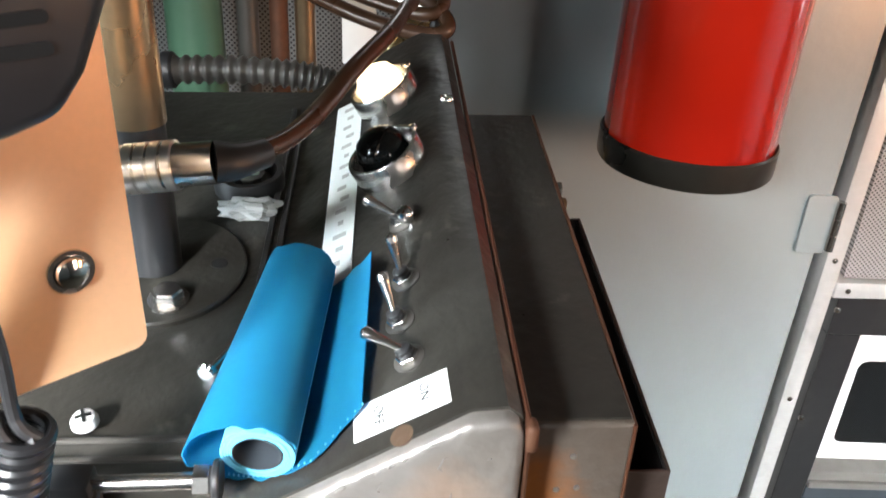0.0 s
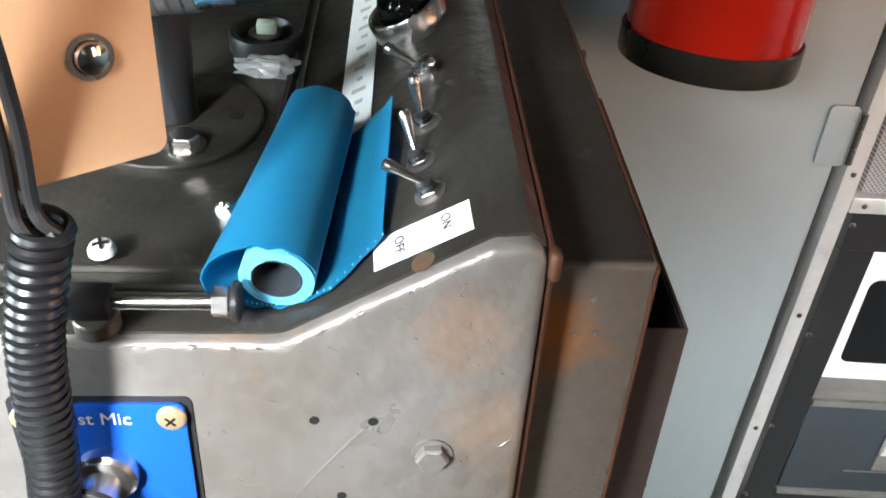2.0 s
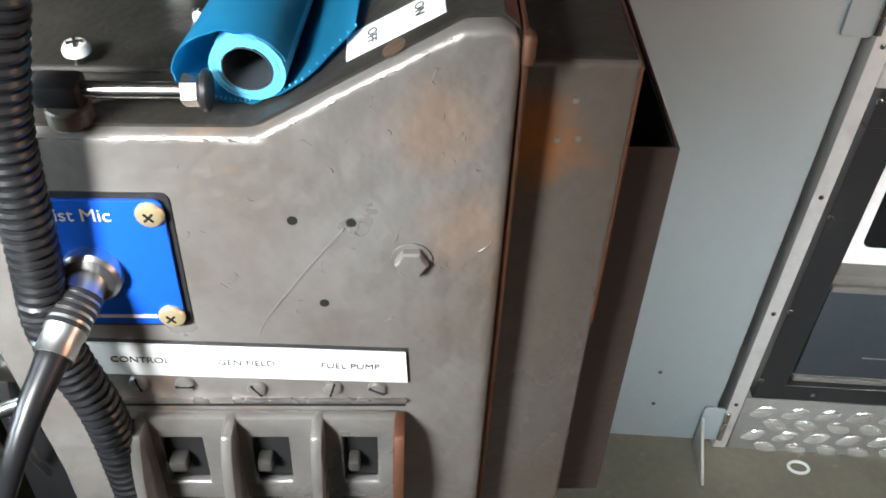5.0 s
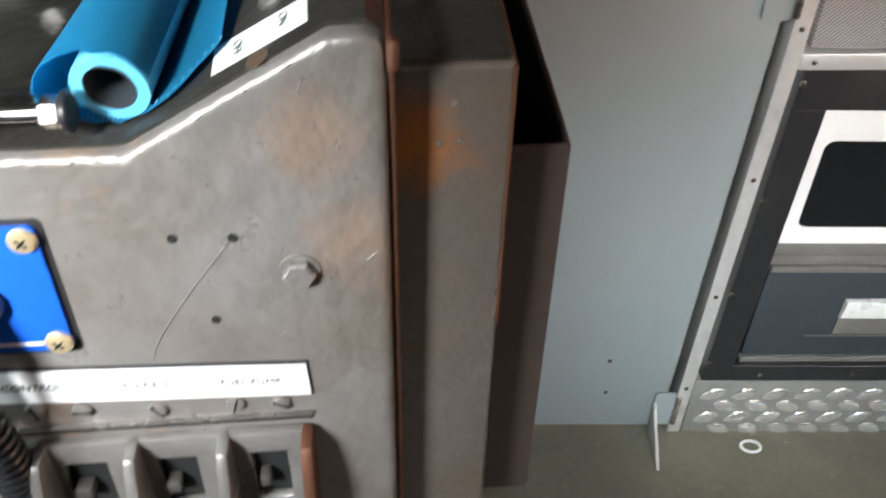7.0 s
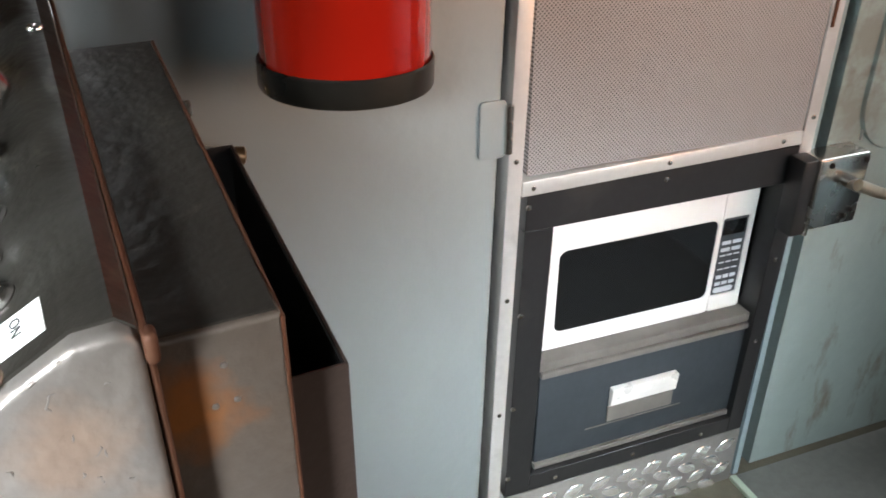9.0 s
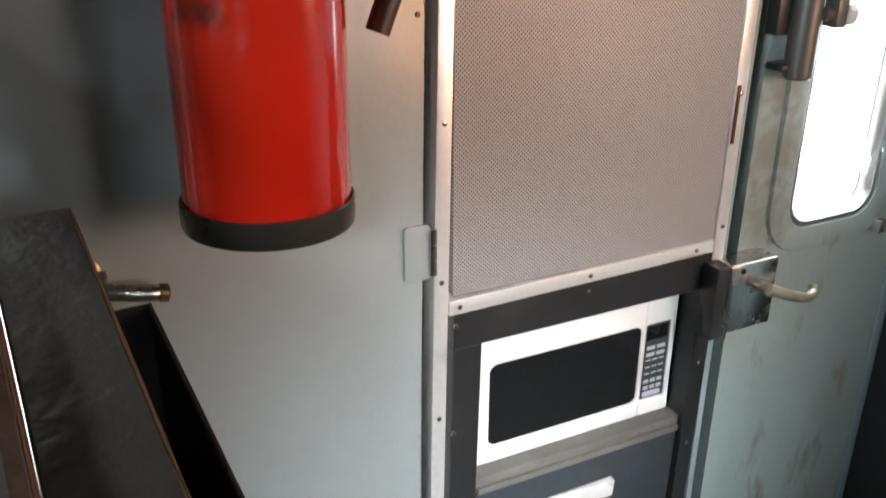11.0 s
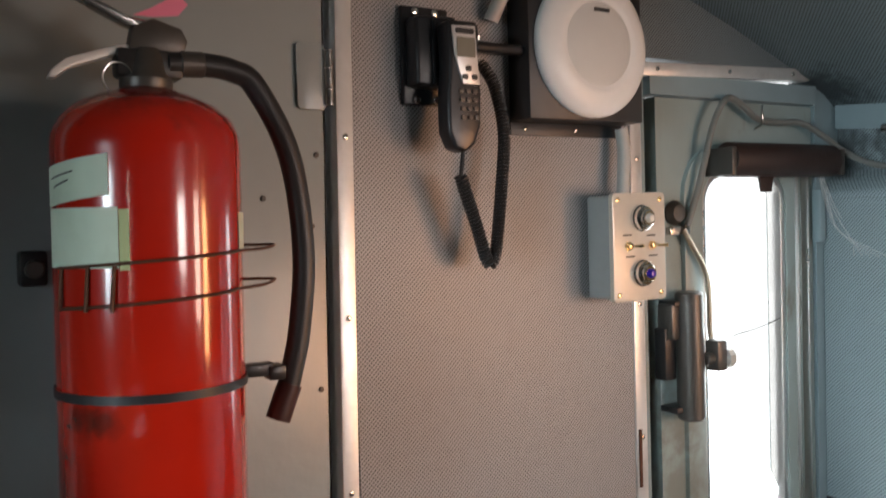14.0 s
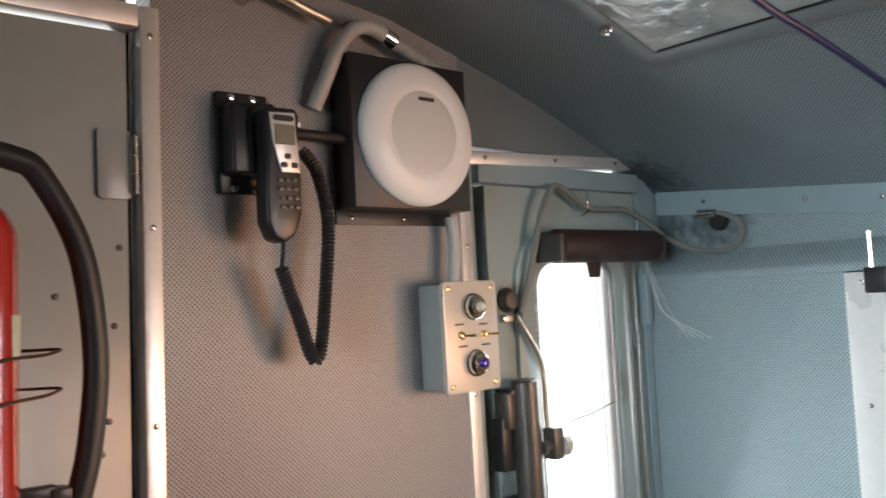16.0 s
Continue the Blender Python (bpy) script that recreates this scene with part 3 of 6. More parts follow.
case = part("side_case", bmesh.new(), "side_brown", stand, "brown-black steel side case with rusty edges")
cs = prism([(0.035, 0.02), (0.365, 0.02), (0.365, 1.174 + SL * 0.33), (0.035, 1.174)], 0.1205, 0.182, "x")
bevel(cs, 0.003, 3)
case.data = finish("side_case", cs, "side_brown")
part("gap_filler", box(0.1178, 0.1207, 0.060, 0.075, 0.02, 1.17), "black_paint", stand)
cap = prism([(0.038, 1.1743), (0.363, 1.1743 + SL * 0.325), (0.363, 1.1758 + SL * 0.325), (0.038, 1.1758)], 0.1225, 0.1795, "x")
part("case_top", cap, "desk_black", case, "black painted top of the side case")
# open document pocket
x0, x1, y0, y1, zb, zf = 0.1835, 0.226, 0.0765, 0.340, 0.775, 1.101
zt = zf + SL * (y1 - y0)
pocket = part("document_pocket", prism([(y0, zb), (y1, zb), (y1, zt), (y0, zf)], x1 - 0.0018, x1, "x"), "pocket_brown", stand, "open brown sheet-metal pocket, black inside")
part("pocket_back", prism([(y0, zb), (y1, zb), (y1, zt), (y0, zf)], x0, x0 + 0.0018, "x"), "black_paint", pocket)
part("pocket_liner", prism([(y0 + 0.002, zb + 0.002), (y1 - 0.002, zb + 0.002), (y1 - 0.002, zt - 0.002), (y0 + 0.002, zf - 0.002)], x1 - 0.0030, x1 - 0.0020, "x"), "black_paint", pocket)
part("pocket_front", box(x0 + 0.0018, x1 - 0.0018, y0, y0 + 0.0018, zb, zf), "pocket_brown", pocket)
part("pocket_end", box(x0 + 0.0018, x1 - 0.0018, y1 - 0.0018, y1, zb, zt), "black_paint", pocket)
part("pocket_floor", box(x0 + 0.0018, x1 - 0.0018, y0 + 0.002, y1 - 0.002, zb, zb + 0.0018), "black_paint", pocket)
# ---------- fire extinguisher ----------
EX, EY, EZ = 0.370, 0.975, 1.082
ext = thing("fire_extinguisher", pose(EX, EY, EZ, 0, 1.0, 0) @ Matrix.Scale(1.08, 4), "large glossy red fire extinguisher bracketed to the grey closet door", "fire extinguisher")
R0 = 0.0912
part("cylinder", lathe([(0, 0.012), (0.075, 0.012), (0.088, 0.018), (R0, 0.03), (R0, 0.488), (0.0905, 0.502), (0.083, 0.519), (0.068, 0.533), (0.047, 0.543), (0.027, 0.549), (0.023, 0.553), (0.023, 0.562), (0, 0.562)], 72), "red_paint", ext, "glossy red painted cylinder, darker on its shoulder")
part("base_ring", lathe([(0.088, 0.0), (0.0935, 0.0), (0.0950, 0.003), (0.0950, 0.029), (0.0935, 0.031), (0.0918, 0.029), (0.0918, 0.004), (0.088, 0.002)], 72), "ring_black", ext, "black base ring with a dull sheen")
M["nozzle_red"] = mat("nozzle_red", (0.045, 0.012, 0.010), 0.4, 0, 0.15, 80, 9, 0.03)
FRONT = math.atan2(-0.98, -0.2)


def wrap(a0, a1, z0, z1, r, th=0.0008, lean=0.0, n=14):
    """A curved patch on the cylinder between two angles from the side that faces the room."""
    b = bmesh.new()
    rows = []
    for i in range(n + 1):
        a = FRONT + radians(a0 + (a1 - a0) * i / n)
        dz = lean * (i / n - 0.5)
        rows.append([b.verts.new((rr * math.cos(a), rr * math.sin(a), z + dz)) for rr, z in ((r, z0), (r, z1), (r + th, z1), (r + th, z0))])
    for p, q in zip(rows, rows[1:]):
        for j in range(4):
            b.faces.new((p[j], p[(j + 1) % 4], q[(j + 1) % 4], q[j]))
    b.faces.new(rows[0])
    b.faces.new(rows[-1])
    return b


M["label_green"] = mat("label_green", (0.60, 0.70, 0.56), 0.6, 0, 0.05, 60, 14, 0.04, (0.50, 0.60, 0.46), 0.4)
lab = part("paper_label", wrap(-76, -18, 0.374, 0.430, R0 + 0.0004), "label_green", ext, "faded pale green inspection label")
up_lab = part("paper_label", wrap(-77, -23, 0.436, 0.474, R0 + 0.0004, lean=0.010), "label_green", ext, "torn pale green label")
for i, (a0, a1, z) in enumerate(((-70, -46, 0.460), (-66, -50, 0.452))):
    part("print_line", wrap(a0, a1, z, z + 0.0016, R0 + 0.0014, 0.0002, 0.006), "black_plastic", up_lab)
part("label_edge", wrap(-17.5, -12, 0.372, 0.428, R0 + 0.0004), "label_yellow", ext, "yellowed edge of the label")
part("side_label", wrap(66, 90, 0.385, 0.425, R0 + 0.0004), "label_green", ext)
# strap with its clamp
strap = part("strap", wrap(-180, 178, 0.2485, 0.2570, R0 + 0.0006, 0.0016, 0.0, 60), "black_rubber", ext, "black rubber strap")
cl = box(0.088, 0.125, -0.012, 0.004, 0.248, 0.262, 0.002)
box(0.118, 0.137, -0.015, 0.007, 0.243, 0.259, 0.002, 2, cl)
part("clamp", cl, "black_plastic", strap)
# wire retainer
for z in (0.384, 0.346):
    line = [Vector(((R0 + 0.003) * math.cos(FRONT + radians(a)), (R0 + 0.003) * math.sin(FRONT + radians(a)), z - 0.010 + 0.0001 * (a + 60))) for a in range(-62, 72, 9)]
    line += [Vector((0.108, -0.030, z + 0.003)), Vector((0.128, -0.004, z + 0.005)), Vector((0.134, 0.010, z + 0.006)), Vector((0.126, 0.024, z + 0.006)), Vector((0.105, 0.036, z + 0.006)), Vector((0.085, 0.09, z + 0.006)), Vector((0.07, 0.136, z + 0.006))]
    part("wire_hoop", tube(line, 0.0016, 8, True, 3), "rust", ext, "thin brown wire hoop")
for a in (-60, -38, -22):
    x, y = (R0 + 0.0035) * math.cos(FRONT + radians(a)), (R0 + 0.0035) * math.sin(FRONT + radians(a))
    part("wire_link", rod((x, y, 0.334), (x + 0.003, y, 0.376), 0.0020, 8), "rust", ext)
# bracket to the door
br = box(-0.030, 0.030, R0 + 0.001, 0.137, 0.10, 0.112, 0.002)
box(-0.030, 0.030, R0 + 0.001, 0.137, 0.40, 0.412, 0.002, 2, br)
box(-0.030, 0.030, 0.130, 0.1375, 0.05, 0.47, 0.002, 2, br)
part("wall_bracket", br, "black_paint", ext, "black steel wall bracket")
part("bracket_lug", box(-0.112, -0.084, 0.104, 0.137, 0.350, 0.388, 0.004), "black_paint", ext)
part("lug_bolt", rod((-0.098, 0.103, 0.369), (-0.098, 0.088, 0.369), 0.010, 12, 0.002), "closer_grey", ext)
# valve, levers, hose
valve = part("valve", lathe([(0, 0.545), (0.024, 0.545), (0.026, 0.549), (0.026, 0.560), (0.022, 0.565), (0.019, 0.585), (0.014, 0.591), (0, 0.591)], 24), "closer_grey", ext, "dull metal valve block")
part("valve_block", box(-0.030, 0.034, -0.015, 0.015, 0.561, 0.589, 0.004), "black_paint", valve)
part("valve_frame", prism([(-0.018, 0.589), (0.036, 0.587), (0.040, 0.601), (0.034, 0.613), (0.006, 0.621), (-0.014, 0.611)], -0.011, 0.011, "y", 0.002), "closer_grey", valve)
lever = part("lever", prism([(0.008, 0.618), (-0.018, 0.621), (-0.060, 0.641), (-0.076, 0.644), (-0.079, 0.638), (-0.062, 0.633), (-0.020, 0.612), (0.004, 0.608)], -0.009, 0.009, "y", 0.002), "steel", ext, "grey steel squeeze lever")
part("carry_handle", prism([(0.010, 0.597), (-0.030, 0.591), (-0.075, 0.575), (-0.088, 0.563), (-0.092, 0.555), (-0.085, 0.555), (-0.072, 0.566), (-0.030, 0.582), (0.010, 0.587)], -0.008, 0.008, "y", 0.002), "white_trim", ext, "pale metal carry handle")
M["pink"] = mat("pink", (0.80, 0.22, 0.34), 0.5, 0, 0.05, 60, 8, 0.02)
tag = part("seal_tag", prism([(-0.014, 0.621), (0.002, 0.629), (0.030, 0.647), (0.040, 0.637), (0.030, 0.625), (0.006, 0.621)], -0.0145, -0.0130, "y"), "pink", ext, "pink plastic seal tag")
part("pull_ring", tube([(-0.030 + 0.014 * math.cos(k * math.pi / 6), -0.016, 0.557 + 0.016 * math.sin(k * math.pi / 6)) for k in range(12)], 0.0012, 6), "steel", ext)
hose_line = [(0.020, -0.006, 0.577), (0.059, -0.006, 0.579), (0.088, -0.006, 0.575), (0.112, -0.006, 0.560), (0.149, -0.006, 0.487), (0.163, -0.006, 0.385), (0.157, -0.006, 0.300), (0.146, -0.006, 0.248), (0.139, -0.006, 0.224)]
hose = part("hose", tube(hose_line, 0.0125, 16, True, 8), "black_rubber", ext, "black rubber discharge hose")
part("hose_collar", rod((0.032, -0.006, 0.5778), (0.056, -0.006, 0.579), 0.0136, 16, 0.001), "closer_grey", hose)
part("nozzle", tube([(0.144, -0.006, 0.236), (0.137, -0.006, 0.219), (0.129, -0.006, 0.198)], 0.0138, 16, True, 4), "nozzle_red", hose, "dark reddish-brown hose nozzle")

# ---------- microwave ----------
mw = thing("microwave", pose(0.762, FACE + 0.045, 0.4525), "white microwave oven with black door glass, built into a black frame", "microwave")
W, H = 0.450, 0.270
part("body", box(0.003, W - 0.003, 0.026, 0.36, 0.003, H - 0.003, 0.004), "white_plastic", mw)
door = part("door_frame", ring_frame(rounded(0, 0.374, 0, H, 0.006), rounded(0.026, 0.366, 0.036, 0.210, 0.016), 0, 0.025, "y", 0.0025), "white_plastic", mw)
part("door_glass", prism(rounded(0.024, 0.368, 0.034, 0.212, 0.014), 0.003, 0.010, "y"), "dark_glass", door, "glossy black door glass")
surround = part("panel_frame", ring_frame(rounded(0.3745, W, 0, H, 0.006), rounded(0.377, 0.438, 0.036, 0.210, 0.004), 0.0005, 0.025, "y", 0.002), "white_plastic", mw)
cp = part("control_panel", prism(rounded(0.3765, 0.4385, 0.035, 0.211, 0.004), 0.004, 0.012, "y"), "drawer_grey", mw, "dark blue-grey keypad panel")
part("display", box(0.382, 0.433, 0.0025, 0.005, 0.172, 0.203, 0.001), "dark_glass", cp)
M["key_grey"] = mat("key_grey", (0.55, 0.58, 0.62), 0.45, 0, 0.06, 80, 8, 0.0)
for r in range(7):
    z = 0.158 - r * 0.0155
    for c in range(3 if r > 1 else 2):
        w = 0.013 if r > 1 else 0.021
        x = 0.385 + c * (0.0165 if r > 1 else 0.025)
        part("key", box(x, x + w, 0.0025, 0.005, z - (0.008 if r in (0, 1, 5, 6) else 0.003), z, 0.0008, 1), "key_grey", cp)
part("open_button", prism(rounded(0.384, 0.430, 0.040, 0.052, 0.0055), 0.0022, 0.005, "y", 0.0008), "key_grey", cp)

# ---------- drawer below the microwave ----------
dr = thing("drawer", pose(0.748, FACE + 0.014, 0.194), "dark blue-grey metal drawer with a pale recessed pull", "drawer")
part("drawer_front", box(0.0, 0.472, 0.0, 0.018, 0.010, 0.222, 0.003), "drawer_grey", dr)
part("drawer_lip", box(0.0, 0.472, -0.007, 0.012, 0.2225, 0.236, 0.003), "shelf_grey", dr, "grey folded top lip")
part("runner", box(0.0, 0.474, -0.004, 0.3, -0.0035, 0.008, 0.001), "shelf_grey", dr)
part("drawer_box", box(0.01, 0.462, 0.0185, 0.30, 0.012, 0.20), "black_paint", dr)
pull = part("pull", prism([(-0.016, 0.158), (-0.002, 0.160), (-0.002, 0.112), (-0.012, 0.118)], 0.156, 0.309, "x", 0.0015), "white_trim", dr, "pale grey folded pull")
part("pull_recess", box(0.156, 0.309, -0.005, -0.001, 0.072, 0.110, 0.0008, 1), "shelf_grey", pull)
part("scratch_bar", box(0.11, 0.335, -0.0012, -0.0002, 0.062, 0.065), "shelf_grey", pull)

# ---------- rivets and screws of the bulkhead ----------
dome = finish("rivet", screw_head(0.0052, 0.0032), "steel")
small = finish("screw", screw_head(0.0045, 0.0026), "steel")


def stud(parent_name, mesh, x, z, y=FACE - 0.004):
    ob = new(mesh.name, mesh)
    host = bpy.data.objects[parent_name]
    ob.parent = host
    ob.matrix_basis = host.matrix_basis.inverted() @ pose(x, y, z, 90)
    return ob


for z in (0.13, 0.37, 0.62, 0.875, 1.132, 1.386, 1.646, 1.905):
    stud("trim_door_side", small, 0.676 + LEAN * (z - PLUMB), z)
for x in (0.700, 0.955, 1.192):
    stud("trim_panel_foot", small, x, 0.829 + 0.016 * (x - 0.96), FACE - 0.005)
for z in (0.87, 1.12, 1.36, 1.62):
    stud("trim_panel_side", small, 1.249, z)
for x in (0.30, 0.50):
    stud("trim_door_top", small, x, 1.930)
for x, z in ((0.695, 0.790), (0.6915, 0.581), (0.687, 0.375), (0.684, 0.20), (0.955, 0.797), (1.222, 0.787), (1.234, 0.388), (1.238, 0.58), (0.79, 0.168), (0.97, 0.168), (1.14, 0.168)):
    stud("oven_frame", dome, x, z, FACE - 0.002)
for x in (1.306, 1.50, 1.693):
    stud("trim_over_door", small, x, 1.790 + 0.036 * (x - 1.50))
dull = finish("screw", screw_head(0.0042, 0.0022), "closer_grey")
for x, z in ((0.494, 0.199), (0.498, 0.111), (0.635, 1.288), (0.62, 1.40), (0.63, 1.52), (0.61, 1.36), (0.56, 1.56), (0.64, 1.62)):
    stud("door_1", dull, x, z, FACE + 0.0035)

# checker plate kick below the oven frame
kick = piece("kick_plate", box(0.668, 1.248, FACE - 0.003, FACE + 0.04, 0.0, 0.149, 0.001), "tread", label="bright aluminium checker plate at the foot of the wall", category="kick plate", kind="structure")
lug = bmesh.new()
rings = []
for f, h in ((1.0, 0.0), (0.86, 0.0022), (0.60, 0.0036), (0.25, 0.0042)):
    rings.append([lug.verts.new((0.0265 * f * math.cos(a) * (1 - 0.22 * abs(math.sin(a))), 0.0150 * f * math.sin(a), h)) for a in (2 * math.pi * i / 14 for i in range(14))])
for p, q in zip(rings, rings[1:]):
    for i in range(14):
        lug.faces.new((p[i], p[(i + 1) % 14], q[(i + 1) % 14], q[i]))
lug.faces.new(rings[-1])
lug_me = finish("tread_lug", lug, "tread_lug")
for r in range(5):
    for c in range(10):
        x, z = 0.742 + (c - 1) * 0.063 + (0.0315 if r % 2 else 0), 0.008 + r * 0.0345
        if 0.69 < x < 1.23 and z < 0.14:
            ob = new("tread_lug", lug_me)
            ob.parent = kick
            ob.matrix_basis = pose(x, FACE - 0.003, z, 90) @ pose(0, 0, 0, 0, 0, 24 if r % 2 else -24)
# ---------- handset in its cradle ----------
cradle = thing("telephone_handset", pose(0.776, FACE, 1.695), "black telephone handset with silver face hanging in a wall cradle", "handset")
part("wall_plate", box(0.0, 0.080, -0.012, -0.0005, 0.0, 0.146, 0.003), "black_plastic", cradle)
for x in (0.022, 0.056):
    for z in (0.008, 0.138):
        o = part("plate_screw", screw_head(0.0062, 0.004), "chrome", cradle)
        o.matrix_basis = pose(x, -0.012, z, 90)
part("cradle", prism([(0.004, 0.024), (0.075, 0.020), (0.075, 0.128), (0.004, 0.124)], -0.046, -0.012, "y", 0.006, 3), "black_plastic", cradle)
part("cradle_rib", box(0.030, 0.037, -0.050, -0.044, 0.026, 0.120, 0.003), "black_plastic", cradle)
part("cradle_arm", rod((0.088, -0.050, 0.086), (0.225, -0.030, 0.090), 0.0085, 14, 0.002), "black_plastic", cradle)
part("arm_screw", rod((0.098, -0.066, 0.096), (0.098, -0.058, 0.096), 0.005, 12, 0.001), "chrome", cradle)
hs = part("handset", prism([(0.042, 0.118), (0.092, 0.120), (0.098, 0.110), (0.094, 0.060), (0.098, 0.020), (0.096, -0.030), (0.086, -0.058), (0.068, -0.070), (0.050, -0.064), (0.040, -0.040), (0.040, 0.010), (0.045, 0.055)], -0.085, -0.052, "y", 0.007, 3), "black_plastic", cradle, "black curved handset")
hs.location = (-0.009, 0, -0.006)
M["silver_plastic"] = mat("silver_plastic", (0.62, 0.61, 0.60), 0.30, 0.3, 0.05, 90, 8, 0.0)
facep = part("face_plate", prism([(0.048, 0.110), (0.088, 0.112), (0.090, 0.070), (0.094, 0.028), (0.064, 0.028), (0.052, 0.070)], -0.088, -0.084, "y", 0.0012), "silver_plastic", hs, "silver face plate")
part("earpiece", prism(rounded(0.053, 0.085, 0.099, 0.107, 0.0038), -0.0892, -0.0875, "y"), "black_plastic", facep)
M["lcd"] = mat("lcd", (0.20, 0.19, 0.15), 0.2, 0, 0.1, 50, 8, 0.0)
part("screen", prism(rounded(0.055, 0.086, 0.066, 0.094, 0.002), -0.0894, -0.0875, "y"), "lcd", facep, "grey-brown display")
for x, z in ((0.074, 0.050), (0.068, 0.038), (0.084, 0.038)):
    part("soft_key", prism(rounded(x - 0.005, x + 0.005, z - 0.004, z + 0.004, 0.003), -0.0895, -0.0875, "y", 0.0006), "black_plastic", facep)
key = finish("key", prism(rounded(-0.0042, 0.0042, -0.003, 0.003, 0.0025), -0.0022, 0.001, "y", 0.0006), "closer_grey")
for r in range(4):
    for c in range(3):
        o = new("key", key)
        o.parent = hs
        o.location = (0.062 + c * 0.0115 + (0.001 * r), -0.0855, 0.018 - r * 0.0125)
cord = part("cord", tube([(0.066, -0.066, -0.066), (0.066, -0.062, -0.090), (0.064, -0.060, -0.112)], 0.003, 8), "black_rubber", cradle)
part("coiled_cord", coil([(0.064, -0.060, -0.108), (0.074, -0.058, -0.135), (0.090, -0.058, -0.180), (0.108, -0.056, -0.232), (0.118, -0.056, -0.240), (0.128, -0.055, -0.215), (0.140, -0.055, -0.130), (0.150, -0.052, -0.040), (0.142, -0.042, 0.030), (0.126, -0.030, 0.066)], 0.0078, 0.0027, 0.0054, 6, 10), "black_rubber", cradle, "black coiled cord hanging in a loop")

# ---------- loudspeaker ----------
spk = thing("loudspeaker", pose(0.988, FACE, 1.677), "round white loudspeaker on a black steel box fixed to the wall", "loudspeaker")
part("box", box(-0.012, 0.228, -0.055, 0.0, 0.0, 0.240, 0.002), "black_paint", spk, "black painted steel box")
fl = part("flange", box(-0.014, 0.226, -0.005, 0.0, -0.022, 0.0, 0.001), "black_paint", spk)
for x in (0.014, 0.120, 0.215):
    o = part("flange_screw", screw_head(0.0036, 0.003), "steel", fl)
    o.matrix_basis = pose(x, -0.005, -0.011, 90)
disc = part("rim", lathe([(0.070, 0.022), (0.074, 0.0235), (0.080, 0.0235), (0.098, 0.0190), (0.110, 0.0130), (0.1150, 0.0085), (0.1165, 0.004), (0.1160, 0.0), (0.070, 0.0)], 72, pose(0.114, -0.0552, 0.120, 90)), "white_plastic", spk, "white plastic rim")
M["grille"] = perforated("grille", (0.66, 0.65, 0.62), 0.0030, 0.20, (0.30, 0.29, 0.28), 0.5)
part("grille", lathe([(0, 0.0275), (0.04, 0.0262), (0.066, 0.0228), (0.0705, 0.0205), (0.0705, 0.002), (0, 0.002)], 64, pose(0.114, -0.0552, 0.120, 90)), "grille", disc, "pale perforated grille")
part("badge", box(0.102, 0.134, -0.0815, -0.0775, 0.171, 0.177, 0.0006, 1), "black_plastic", disc)
cdt = thing("flexible_conduit", pose(-0.029, FACE, -0.021), "grey corrugated flexible conduit curving along the wall to the loudspeaker", "conduit")
part("bend", tube([(0.962, -0.016, 1.852), (0.975, -0.030, 1.890), (1.000, -0.034, 1.945), (1.030, -0.034, 1.980), (1.062, -0.034, 1.990), (1.094, -0.034, 1.981)], 0.0118, 14), "box_grey", cdt, "smooth grey bend")
part("coupling", rod((1.090, -0.034, 1.9825), (1.112, -0.034, 1.9735), 0.0134, 16, 0.001), "chrome", cdt)
part("ribbed_hose", tube([(1.110, -0.034, 1.974), (1.170, -0.034, 1.950), (1.230, -0.030, 1.926), (1.240, -0.012, 1.920)], 0.0115, 14, True, 40, lambda s: 0.0112 + 0.0011 * math.sin(s * 2 * math.pi * 34)), "box_grey", cdt)
part("clip", box(1.076, 1.092, -0.030, -0.001, 1.938, 1.950, 0.001), "aluminium", cdt)
con2 = piece("conduit_drop", tube([(1.190, FACE - 0.030, 1.668), (1.193, FACE - 0.032, 1.630), (1.188, FACE - 0.034, 1.580), (1.186, FACE - 0.034, 1.556)], 0.0115, 14), "box_grey", label="short grey conduit from the loudspeaker to the switch box", category="conduit")

# ---------- grey switch box ----------
sb = thing("switch_box", pose(1.125, FACE, 1.376), "grey metal wall box with two indicator lamps and two toggle switches", "switch box")
M["box_side"] = mat("box_side", (0.33, 0.35, 0.34), 0.45, 0, 0.06, 70, 6, 0.05)
part("body", box(0.004, 0.114, -0.062, -0.0045, 0.004, 0.178, 0.005, 3), "box_side", sb, "grey enamel body")
lid = part("lid", prism(rounded(0, 0.120, 0, 0.182, 0.008), -0.073, -0.0625, "y", 0.002), "lid_glare", sb, "pale lid, window glare put into its beige-grey colour")
for x in (0.011, 0.107):
    for z in (0.012, 0.170):
        o = part("lid_screw", screw_head(0.0046, 0.003), "brass", lid)
        o.matrix_basis = pose(x, -0.073, z, 90)
M["lens_clear"] = mat("lens_clear", (0.55, 0.55, 0.50), 0.08, 0, 0.05, 50, 5, 0.0, rvary=0.03)
M["lens_blue"] = mat("lens_blue", (0.03, 0.015, 0.30), 0.12, 0, 0.05, 50, 5, 0.0, rvary=0.03)
